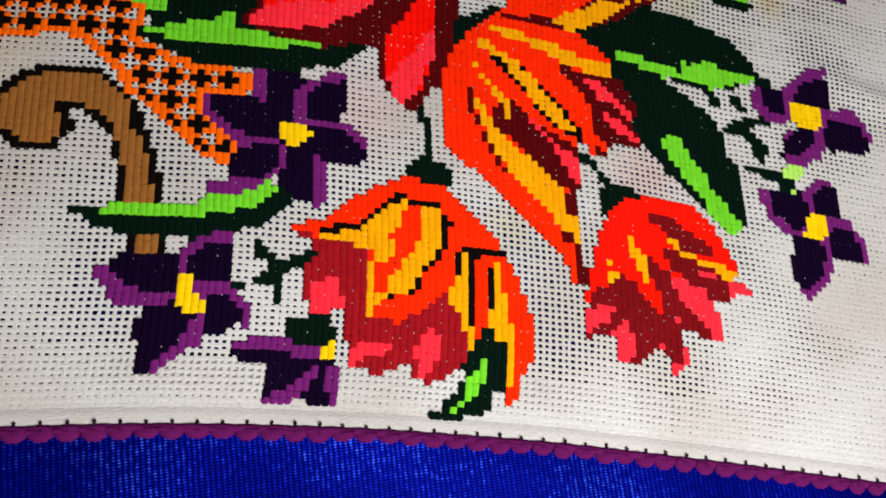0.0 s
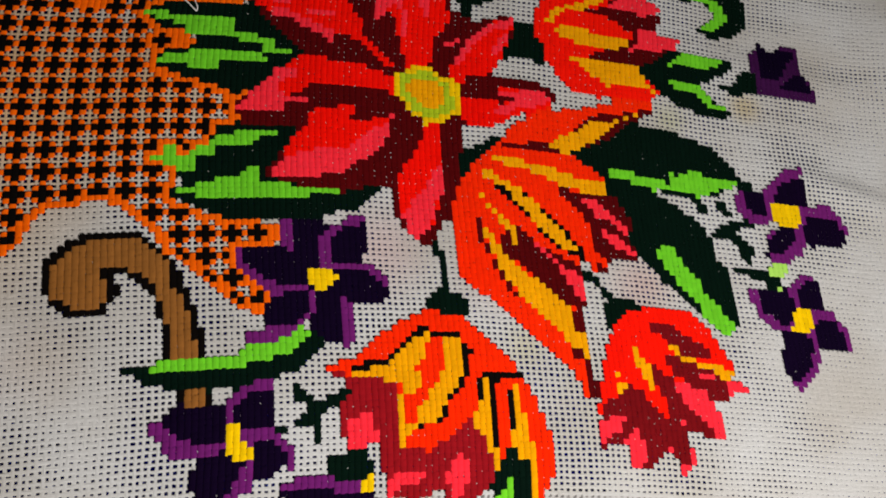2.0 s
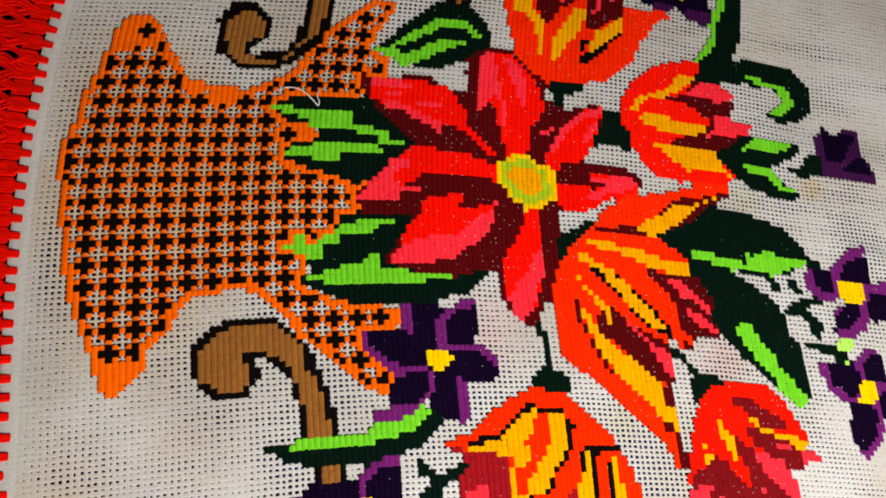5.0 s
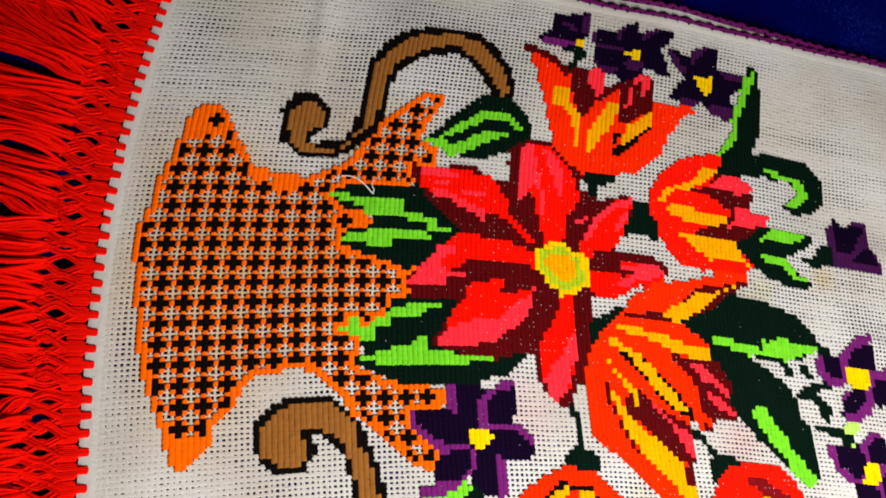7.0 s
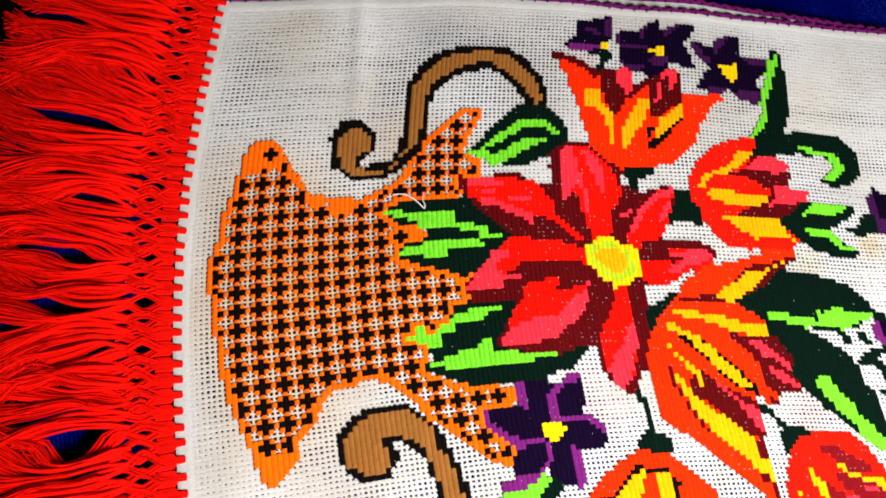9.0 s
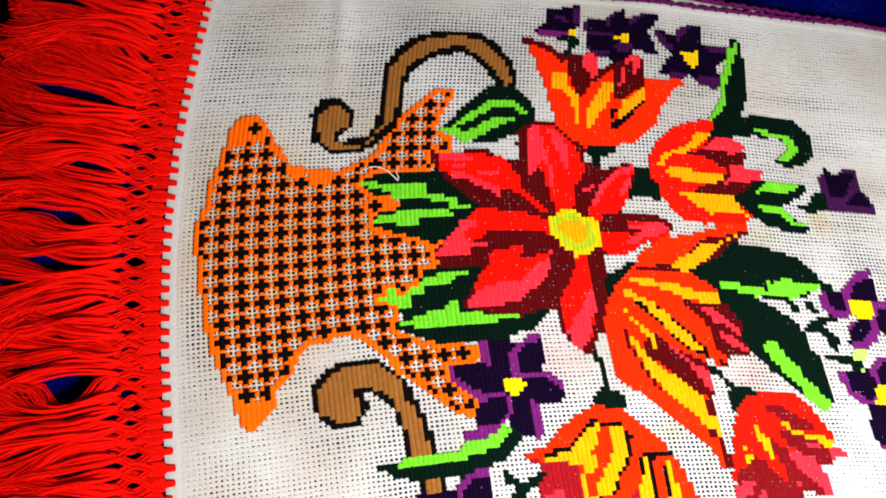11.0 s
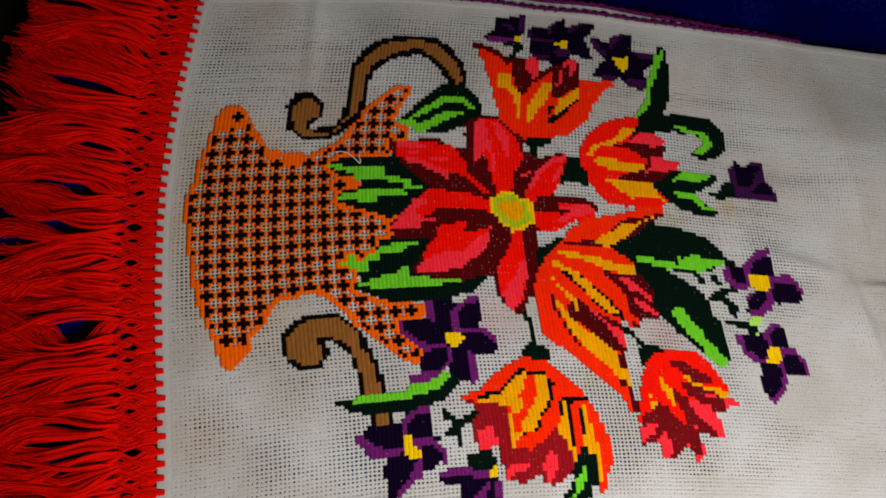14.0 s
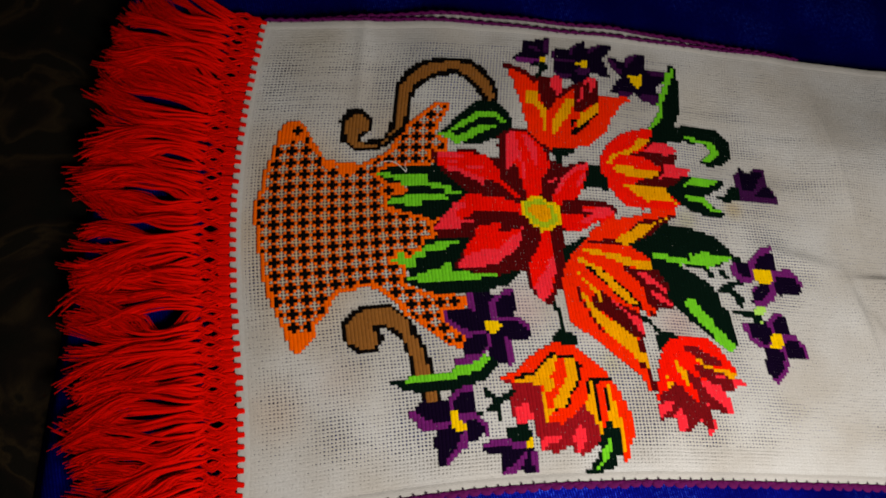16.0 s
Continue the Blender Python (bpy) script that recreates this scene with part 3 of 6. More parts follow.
stitch("flower", "CRIMSON", [(66, 28), (70, 28), (74, 26), (77, 24), (78, 20.5), (79.5, 18), (79, 15.5), (77.5, 13), (76.5, 12), (76, 6), (72.5, 5.5), (72, 11.5), (71, 12), (71, 16.5), (69, 18.5), (67.5, 18), (67, 15), (66, 15), (66, 19), (66.5, 23.5)])
stitch("flower", "ROSE", [(66, 28), (67.5, 26.5), (68, 24.5), (69.5, 23), (70.5, 21), (70, 17.5), (69, 18.5), (67.5, 18), (67, 15), (66, 15), (66, 19)])
stitch("flower", "ROSE", [(70, 28.5), (72, 27.5), (74.5, 24.5), (76, 20.5), (75.5, 18.5), (76, 15), (74.5, 17.5), (73.5, 20), (71.5, 25)])
stitch("flower", "ROSE", [(66, 28), (68, 28.5), (69.5, 24), (68.5, 18), (67, 18), (66, 15), (65.5, 22)])
stitch("flower", "ROSE", [(70.5, 19), (71, 18), (71.5, 12), (71, 11.5)])
stitch("flower", "CRIMSON", [(79.5, 5), (80.5, 7.5), (82, 9), (84, 13), (85.5, 14.5), (86.5, 16.5), (90, 18), (91.5, 18.5), (91.5, 16.5), (91, 15.5), (90.5, 13), (89, 8.5), (87.5, 6), (86, 5), (83, 4.5), (83, 3), (80, 2.5), (79.5, 3.5)])
stitch("flower", "ROSE", [(80, 6.5), (81.5, 9.5), (83, 12), (84.5, 14.5), (86.5, 16), (90, 18), (92, 18.5), (92, 16.5), (89, 15.5), (86.5, 14.5), (85, 12), (83.5, 10.5), (82.5, 8), (80.5, 6.5)])
stitch("flower", "ROSE", [(87.5, 10), (88.5, 12.5), (89.5, 14.5), (91, 15), (90.5, 13), (89, 10), (88, 9)])
stitch("flower", "ROSE", [(79, 12), (80.5, 12), (80.5, 10.5), (79, 10.5)])
stitch("flower", "ROSE", [(80.5, 13), (81.5, 13), (81.5, 12), (80.5, 11.5)])
stitch("flower", "CRIMSON", [(81.5, -0.5), (84.5, -0.5), (89, -1), (92, 0), (91.5, 1), (88.5, 2), (95.5, 3), (99, 0.5), (95, -1.5), (91.5, -3.5), (89.5, -5), (87, -6.5), (82.5, -6), (81, -4.5)])
stitch("flower", "ROSE", [(88.5, 2), (92, 2), (95.5, 3), (98.5, 1.5), (99, 0.5), (95, -1), (91.5, -2), (90, -3.5), (87.5, -3.5), (89.5, -1.5), (92, -0.5), (91.5, 1), (88.5, 1)])
stitch("flower", "CRIMSON", [(75.5, -6.5), (78, -6.5), (77.5, -17.5), (77, -22), (75, -28), (73, -30), (71, -28), (69, -23.5), (69.5, -18), (72.5, -13.5), (74.5, -9.5)])
stitch("flower", "ROSE", [(77.5, -15.5), (78, -19), (77, -21.5), (75.5, -23), (75, -27), (73.5, -29), (72.5, -31), (70.5, -29), (70, -26), (72, -23), (74.5, -20.5), (75.5, -17)])
stitch("flower", "CRIMSON", [(55, -6), (59, -5), (61.5, -4), (63, -4.5), (63, -6), (61, -6.5), (61.5, -8), (65, -7), (69, -6.5), (69, -9.5), (67.5, -11), (67, -12.5), (64.5, -14.5), (62, -16), (59.5, -18), (56.5, -19), (56, -19.5), (49, -19.5), (48, -18.5), (49, -17.5), (50.5, -15.5), (51, -13.5), (51.5, -12), (52.5, -10.5), (54, -9.5)])
stitch("flower", "ROSE", [(68.5, -7.5), (69, -8), (69, -10), (67.5, -11), (67, -12.5), (64.5, -15), (62, -16.5), (59.5, -18.5), (56.5, -19), (56, -19.5), (49, -19.5), (48, -18.5), (49.5, -17), (50.5, -15.5), (52.5, -15), (55, -14), (58.5, -13), (61.5, -13), (64, -11), (66.5, -8.5)])
stitch("flower", "ROSE", [(69, -5.5), (70, -5.5), (70, -6.5), (69, -6.5)])
stitch("flower", "CRIMSON", [(51.5, 3.5), (52, 5), (55, 5.5), (57, 5.5), (57.5, 4.5), (63, 4.5), (66.5, 3.5), (69.5, 2), (70, -1), (69, -1), (67, 0), (59, 0), (54.5, -1), (53, -2.5), (51, -3), (50, -5.5), (43.5, -5.5), (45.5, -2), (49.5, 2.5)])
stitch("flower", "ROSE", [(49.5, 3), (51, 2.5), (52.5, 2), (52.5, 1), (50.5, 0.5), (49.5, -1), (50.5, -3.5), (54.5, -3), (54.5, -4.5), (50.5, -5), (50.5, -6), (43, -6), (44.5, -4), (45.5, -2), (47.5, 0)])
stitch("flower", "YELLOW", [(69.5, 2.5), (70, 2.5), (70, 3.5), (72, 4.5), (73, 5.5), (76, 6), (76.5, 4.5), (78.5, 3.5), (80.5, 3), (81, 1.5), (81.5, -3), (81.5, -4.5), (79.5, -5), (78.5, -6.5), (75, -7), (74.5, -6), (73, -5.5), (72, -4), (70.5, -2), (69.5, -0.5)])
stitch("flower", "LIME2", [(70.5, 2), (71, 3.5), (73.5, 4), (76, 4.5), (77.5, 3), (80, 2), (80, -0.5), (80.5, -3), (80, -4), (77, -5), (75, -5), (73, -4), (72, -2.5), (70.5, -1)])
stitch("flower", "GOLD", [(72, 1.5), (73.5, 3), (76, 3), (78, 1.5), (78.5, -0.5), (78, -3), (75, -3), (73, -1.5), (72, -0.5)])
stitch("tulip_a", "DARK", [(80.5, -18), (81, -12), (85, -10), (88.5, -8), (87, -11.5), (83.5, -15), (81.5, -18)])
stitch("tulip_a", "ORANGE", [(84.5, -13), (87, -10.5), (89.5, -7.5), (92.5, -4.5), (96.5, -2), (102.5, -0.5), (107, 1), (113.5, 3), (119, 3.5), (119, 1), (114.5, 0), (111, -2), (107, -2), (103.5, -4), (100.5, -6.5), (98, -8.5), (88.5, -9.5), (87, -11)])
stitch("tulip_a", "MAROON", [(88.5, -10), (98, -8.5), (104, -4), (107, -1), (114.5, 0.5), (116.5, 1.5), (118.5, 1), (113.5, -2), (109, -6), (104, -8.5), (99.5, -10), (88.5, -10.5)])
stitch("tulip_a", "GOLD", [(98, -8.5), (100.5, -6.5), (103, -5.5), (104, -4), (107.5, -2), (110.5, -2), (114, 0), (118.5, 1), (116.5, 0.5), (113.5, -1), (111, -2.5), (109, -5), (106, -7.5), (102, -9), (98, -9.5)])
stitch("tulip_a", "ORANGE", [(79.5, -20.5), (81, -18), (84, -13.5), (86.5, -11), (100.5, -10), (103, -11.5), (107.5, -14.5), (108, -17.5), (104, -18.5), (105.5, -22), (106, -29), (105, -34), (103, -34), (101, -31.5), (99.5, -36), (100, -40.5), (98, -40.5), (99, -45), (99.5, -49), (100, -52.5), (99, -58.5), (97.5, -55.5), (95.5, -52.5), (93, -50.5), (89.5, -47.5), (86, -43.5), (82, -40), (79, -37.5), (78.5, -34), (78.5, -27.5)])
stitch("tulip_a", "MAROON", [(97.5, -17), (102.5, -18.5), (109, -18.5), (111, -22), (112, -25), (110.5, -26.5), (111.5, -30), (111, -31.5), (106, -32), (104, -30.5), (104, -26.5), (102, -22.5), (99, -19.5)])
stitch("tulip_a", "MAROON", [(82.5, -25), (83.5, -25), (83.5, -28.5), (85.5, -34.5), (89, -41.5), (93.5, -46), (97, -48.5), (95, -48.5), (90.5, -44.5), (87, -39), (84.5, -34), (82.5, -29)])
stitch("tulip_a", "MAROON", [(86.5, -29.5), (89.5, -26), (91.5, -28), (93, -30), (95.5, -31), (100, -33.5), (101, -35), (100.5, -41), (98, -41), (95.5, -41), (93.5, -38), (90, -34), (87, -33)])
stitch("tulip_a", "ROSE", [(92.5, -29.5), (93.5, -29.5), (95.5, -32), (97.5, -34), (100, -35), (100.5, -38), (100.5, -41), (99.5, -40), (98, -37.5), (97, -35), (95.5, -33), (93.5, -30.5)])
stitch("tulip_a", "GOLD", [(83.5, -27), (84.5, -28), (86, -30), (86.5, -32.5), (89, -34), (91.5, -36.5), (94.5, -39), (97.5, -42), (98.5, -44.5), (99, -48), (97, -48.5), (96, -46), (93, -44), (89.5, -41), (87.5, -38), (86, -35.5), (84.5, -31.5), (84, -29.5)])
stitch("tulip_a", "ORANGE", [(88.5, -41.5), (92.5, -44), (95.5, -46.5), (97, -49), (97, -52), (99.5, -53), (99.5, -55), (99, -59), (98.5, -59), (98, -56.5), (96.5, -54), (93.5, -51.5), (90, -47), (88.5, -46.5)])
stitch("tulip_a", "MAROON", [(98, -43.5), (99, -46), (100, -50), (100, -53), (99.5, -57.5), (99, -59), (98.5, -59), (99, -56), (99, -51.5), (97, -51.5), (96.5, -49), (98.5, -49)])
stitch("tulip_a", "GOLD", [(89, -39.5), (94.5, -38.5), (97, -41.5), (98, -43.5), (99, -46.5), (99, -48.5), (100, -50), (99.5, -51), (98.5, -51), (97, -49), (95.5, -47), (93, -44), (90.5, -42)])
stitch("tulip_a", "GOLD", [(83, -20), (83.5, -20), (84.5, -21.5), (85.5, -23), (87.5, -24.5), (89.5, -26.5), (90, -29), (89, -30.5), (88.5, -30), (88, -27.5), (87, -26), (85, -23.5), (84, -21.5)])
stitch("tulip_a", "BLACK", [(86.5, -19), (90.5, -18.5), (94, -21.5), (96.5, -24), (99, -26.5), (99.5, -28), (101.5, -30.5), (101.5, -32.5), (99.5, -31.5), (97, -30.5), (94.5, -28.5), (93, -25.5), (90.5, -22.5), (87.5, -20.5)])
stitch("tulip_a", "GOLD", [(83.5, -15), (86, -15.5), (87.5, -17.5), (91, -18.5), (91.5, -20), (90, -21), (88.5, -19), (85, -17.5)])
stitch("tulip_a", "GOLD", [(89, -18.5), (90.5, -19), (92.5, -20.5), (94.5, -22), (95.5, -24), (98, -26), (98.5, -28), (101, -30.5), (98.5, -30.5), (96.5, -29.5), (95, -27.5), (93, -25), (91, -22.5), (89.5, -20.5)])
stitch("tulip_a", "GOLD", [(86, -13), (90, -12.5), (92.5, -13), (96.5, -13), (99, -14), (103.5, -15.5), (108, -16), (107.5, -18), (102.5, -18), (99, -17.5), (96, -15.5), (91.5, -14.5), (86, -13.5)])
stitch("tulip_a", "ROSE", [(101.5, -19), (104, -19.5), (106.5, -20.5), (108.5, -22.5), (110.5, -24.5), (111.5, -25.5), (110, -26), (107.5, -24), (105, -23), (103.5, -21)])
stitch("tulip_a", "ROSE", [(105, -25.5), (107, -26), (109, -27.5), (111.5, -29.5), (111, -31), (108.5, -29.5), (106.5, -28)])
stitch("tulip_a", "MAROON", [(104, -32.5), (106, -33.5), (104.5, -35), (104, -34.5)])
stitch("violet_a", "PURPLE", [(133, -15), (135, -13.5), (140.5, -13.5), (141.5, -16), (140, -20), (136.5, -20), (133.5, -18.5)])
stitch("violet_a", "INK", [(135.5, -13.5), (140, -13.5), (140, -16), (139.5, -18.5), (137.5, -18.5), (135.5, -16.5)])
stitch("violet_a", "PURPLE", [(140, -13), (142, -10), (144.5, -8), (147.5, -7.5), (148.5, -6.5), (148, -9), (148.5, -12.5), (148, -15.5), (144.5, -16.5), (140.5, -15.5)])
stitch("violet_a", "INK", [(141.5, -14.5), (143, -11.5), (147, -9), (148, -9.5), (148.5, -13), (148, -15.5), (146, -16), (145, -15), (141.5, -15.5)])
stitch("violet_a", "PURPLE", [(147, -15.5), (153, -14.5), (155, -16), (156, -18), (156.5, -20.5), (155, -22), (154, -23.5), (147.5, -24), (147, -21.5), (146.5, -18)])
stitch("violet_a", "INK", [(147.5, -17), (153.5, -17), (155, -19.5), (156, -21.5), (153.5, -23.5), (148, -24), (146.5, -21.5)])
stitch("violet_a", "PURPLE", [(139, -22.5), (142.5, -20), (147, -19.5), (147, -22.5), (145.5, -26), (142, -28), (138.5, -28.5), (138, -25.5)])
stitch("violet_a", "INK", [(139, -23), (142.5, -20), (145, -20.5), (144, -24), (141.5, -26), (138, -27)])
stitch("violet_a", "YELLOW", [(140, -16), (141, -15.5), (146, -15.5), (147, -16.5), (146, -20), (143, -20), (141, -19.5)])
stitch("violet_b", "PURPLE", [(132.5, -36), (133.5, -34), (136.5, -34), (139.5, -34), (140.5, -35.5), (141, -38.5), (140, -42.5), (136, -42), (133.5, -39.5)])
stitch("violet_b", "INK", [(135, -34), (140, -34), (140.5, -36.5), (140, -41), (137.5, -41), (135, -39)])
stitch("violet_b", "PURPLE", [(141, -34), (142.5, -31.5), (145, -30), (146.5, -30.5), (147, -33.5), (146.5, -37), (142, -37.5)])
stitch("violet_b", "INK", [(142, -36.5), (142.5, -34), (145, -31.5), (147, -31), (147.5, -34), (147, -37), (143.5, -37.5)])
stitch("violet_b", "PURPLE", [(145, -37), (149, -37.5), (151.5, -41.5), (152, -44.5), (150.5, -46), (145.5, -45), (144, -42)])
stitch("violet_b", "INK", [(145, -40), (149.5, -39.5), (150.5, -42.5), (150.5, -45.5), (146.5, -45.5), (144, -44)])
stitch("violet_b", "PURPLE", [(137.5, -44), (142.5, -42.5), (145, -43), (144, -49), (141, -53), (138.5, -54.5), (137, -51.5), (136.5, -48.5)])
stitch("violet_b", "INK", [(137.5, -44), (142.5, -42.5), (143.5, -45), (142.5, -49), (139, -52.5), (137, -51.5), (136.5, -48.5)])
stitch("violet_b", "YELLOW", [(141, -38.5), (143.5, -37.5), (145, -38), (145, -40), (143.5, -42), (140, -42)])
stitch("violet_c", "PLUM", [(140.5, 19.5), (142.5, 20.5), (143, 22.5), (144, 22), (144.5, 20.5), (145.5, 19.5), (147.5, 22.5), (152, 22.5), (152, 16), (153.5, 13.5), (155, 9.5), (149.5, 9), (141, 10), (140.5, 15.5)])
stitch("violet_c", "INK", [(143, 22.5), (144, 21.5), (145, 19), (147.5, 22), (151.5, 22), (148, 16.5), (146.5, 13.5), (143, 13.5), (143, 18)])
stitch("violet_c", "INK", [(150.5, 16), (152, 15.5), (154, 12), (146.5, 11.5)])
stitch("violet_c", "DARK", [(131, 9.5), (137, 11), (138, 13.5), (140, 15), (142, 14.5), (141, 9.5), (138, 9), (135.5, 9)])
stitch("tulip_b", "DARK", [(93, 17.5), (95.5, 18), (96.5, 14), (98, 11), (98, 9), (95.5, 9), (93.5, 10), (91.5, 9.5), (89.5, 8), (89, 9.5), (91, 12.5), (92, 16.5)])
stitch("leaf_g", "DARK", [(112, 30.5), (116.5, 32.5), (120, 34.5), (122, 35.5), (125.5, 37), (132.5, 37), (137, 36), (140, 33), (141, 29), (140, 25), (136.5, 22.5), (132.5, 21.5), (129.5, 23), (131, 24.5), (133.5, 27.5), (132.5, 29.5), (130.5, 30.5), (126.5, 29.5), (125, 30.5), (121, 29.5), (116.5, 28.5), (113.5, 29.5)])
stitch("leaf_g", "GREEN", [(122, 32.5), (125.5, 33), (129, 32), (130.5, 31), (134.5, 32), (135.5, 28.5), (137, 28.5), (136.5, 26.5), (134, 25), (133, 23.5), (130.5, 24), (133.5, 27.5), (132.5, 30), (130.5, 30.5), (127.5, 30.5), (126.5, 31.5)])
stitch("leaf_h", "DARK", [(117.5, 11), (122.5, 15), (125, 17), (135.5, 17), (136.5, 15.5), (134.5, 13), (131, 11), (129.5, 9.5), (131, 7.5), (132.5, 5.5), (135.5, 4), (134, 3), (129, 2.5), (126, 4), (123.5, 4), (121, 6), (118, 10)])
stitch("leaf_h", "GREEN", [(122, 12.5), (125, 16), (130.5, 16.5), (135, 16.5), (133, 15), (131, 13.5), (124.5, 13.5)])
stitch("leaf_h", "GREEN", [(122, 9), (129, 9.5), (130.5, 8.5), (132, 5.5), (134.5, 5), (130.5, 4.5), (128.5, 7), (124, 7.5)])
stitch("tulip_b", "RED", [(96, 21.5), (98, 25.5), (101, 29), (105.5, 31.5), (112, 34), (113.5, 32.5), (112.5, 30), (112, 29), (110.5, 25), (116, 20.5), (116, 18), (112, 14.5), (106.5, 13), (110.5, 11), (116.5, 10.5), (121, 6), (117.5, 3.5), (108, 3), (103, 4), (99.5, 7.5), (98, 10.5), (97, 14), (96, 15)])
stitch("tulip_b", "MAROON", [(104.5, 22.5), (110.5, 25), (112, 29), (114.5, 28), (121, 25), (121.5, 23.5), (120, 20.5), (116.5, 20.5), (117, 17.5), (122.5, 16.5), (122, 15.5), (116.5, 11), (106.5, 11.5), (108, 13.5), (115, 16), (116, 18.5), (110.5, 22)])
stitch("tulip_b", "ROSE", [(110.5, 25), (113.5, 28), (118, 28.5), (120, 27.5), (122, 26.5), (121, 25), (117, 25), (114.5, 25)])
stitch("tulip_b", "ROSE", [(114.5, 23.5), (118, 24.5), (118.5, 23.5), (115.5, 23)])
stitch("tulip_b", "ROSE", [(116.5, 20.5), (119.5, 21), (120.5, 20), (125.5, 19), (124, 16.5), (115, 15), (117, 17.5)])
stitch("tulip_b", "GOLD", [(105.5, 28.5), (108, 29), (111.5, 29.5), (112, 28.5), (108.5, 25), (105, 23), (101, 22), (99.5, 20), (100, 19), (99, 18), (98, 19), (98.5, 20.5), (101, 23), (107, 26), (108, 28)])
stitch("tulip_b", "GOLD", [(99.5, 17), (102, 19), (105.5, 18.5), (107.5, 17), (115, 18), (114, 16.5), (112, 14.5), (108, 14.5), (107.5, 15), (104, 15), (100.5, 15.5)])
stitch("tulip_b", "GOLD", [(101, 12), (102.5, 12), (106.5, 11.5), (110.5, 11), (116, 10.5), (120, 5.5), (118, 6.5), (114, 6.5), (110, 6), (107, 8), (104.5, 10)])
stitch("tulip_c", "DARK", [(81, 23), (87.5, 24.5), (88, 22), (84, 20.5), (83.5, 17.5), (82, 18), (82, 19.5), (80.5, 21)])
stitch("tulip_c", "ORANGE", [(64.5, 54), (66, 50), (67.5, 48), (68, 44.5), (70, 40), (71, 35.5), (72.5, 31), (74, 28), (76.5, 25), (80.5, 23), (86, 23.5), (93, 25), (98, 30), (100, 36), (103.5, 42.5), (107, 44), (105, 45), (96, 44.5), (91.5, 39.5), (89.5, 47), (87, 46.5), (83, 43.5), (79, 38), (75, 48.5), (70, 52.5)])
stitch("tulip_c", "MAROON", [(64, 54.5), (66.5, 54), (70, 53), (72.5, 51), (75, 48.5), (74.5, 47.5), (72, 49.5), (69, 51.5), (66, 52.5), (64, 52.5)])
stitch("tulip_c", "MAROON", [(76.5, 49.5), (78, 51), (79.5, 50.5), (80, 47), (81.5, 46), (82, 43.5), (80.5, 39), (79, 37), (77.5, 39), (76.5, 42.5), (75.5, 45.5), (75, 49)])
stitch("tulip_c", "ROSE", [(79.5, 50.5), (81.5, 51.5), (83, 49.5), (83.5, 45.5), (83, 44.5), (82, 43.5), (81, 46), (80, 47)])
stitch("tulip_c", "MAROON", [(82, 43), (84, 45.5), (87, 48.5), (91.5, 50), (92, 48), (88, 47), (85, 44), (82.5, 42.5)])
stitch("tulip_c", "MAROON", [(88, 47.5), (89.5, 48.5), (91.5, 50), (92.5, 51.5), (94.5, 52), (96, 49), (96, 47), (96, 42.5), (92, 39.5), (90, 38), (87.5, 37.5), (87.5, 41.5)])
stitch("tulip_c", "ROSE", [(92.5, 52), (94, 51.5), (95, 48.5), (94, 48), (93.5, 49.5), (93.5, 45.5), (92.5, 45.5), (92.5, 49.5), (91.5, 49), (90.5, 48), (90, 42), (89, 42), (89.5, 46.5), (90.5, 48.5)])
stitch("tulip_c", "GOLD", [(72, 45), (73, 44.5), (76, 45), (76, 41), (78, 38.5), (78.5, 34.5), (78.5, 30), (77.5, 30), (77, 34.5), (76, 37.5), (74.5, 39), (72.5, 40), (71.5, 39.5)])
stitch("tulip_c", "GOLD", [(80.5, 29), (81, 34.5), (83, 38), (84.5, 41.5), (86, 43), (87.5, 43), (87, 39), (86, 36), (83.5, 33), (82, 29)])
stitch("tulip_c", "GOLD", [(88.5, 35), (89.5, 35), (89.5, 37), (92, 38.5), (96, 42.5), (96, 38), (92, 35), (91, 33.5), (89, 31), (88.5, 31.5), (88.5, 34)])
stitch("tulip_c", "BLACK", [(87, 35), (88.5, 35), (88, 33), (88, 31.5), (87, 31.5)])
stitch("tulip_c", "BLACK", [(87, 31), (88.5, 31.5), (89, 31), (91.5, 33.5), (92, 35), (95.5, 38), (95.5, 37), (92.5, 34.5), (92, 32.5), (89.5, 30), (88.5, 29), (86.5, 29)])
stitch("leaf_i", "DARK", [(120, 60.5), (123, 59.5), (123, 55), (124, 46.5), (123, 40), (121.5, 36), (118.5, 33), (112.5, 32), (117, 38.5), (117.5, 45.5), (119, 53.5)])
stitch("leaf_i", "GREEN", [(121, 59.5), (121.5, 56.5), (120, 52), (118, 45), (118, 41.5), (116.5, 37.5), (113, 33), (112.5, 34), (116, 40), (117, 47), (118.5, 54)])
stitch("violet_d", "INK", [(70, 65), (73.5, 64.5), (74.5, 65.5), (78.5, 66.5), (78.5, 60), (76, 58.5), (76, 56), (73, 55), (68, 55.5), (67, 56.5), (67, 58), (69.5, 59.5), (69, 61.5), (70, 62)])
stitch("violet_d", "PLUM", [(76, 65.5), (78.5, 66.5), (78.5, 61), (76.5, 60)])
stitch("violet_d", "PLUM", [(72, 62.5), (74.5, 62), (76, 60), (74.5, 60.5), (72, 61.5)])
stitch("violet_d", "PURPLE", [(67, 57.5), (70.5, 57), (75.5, 58), (75, 56.5), (69.5, 55), (68, 55.5)])
stitch("violet_d", "YELLOW", [(76, 59), (77.5, 59), (78, 56), (76.5, 56), (76, 57.5)])
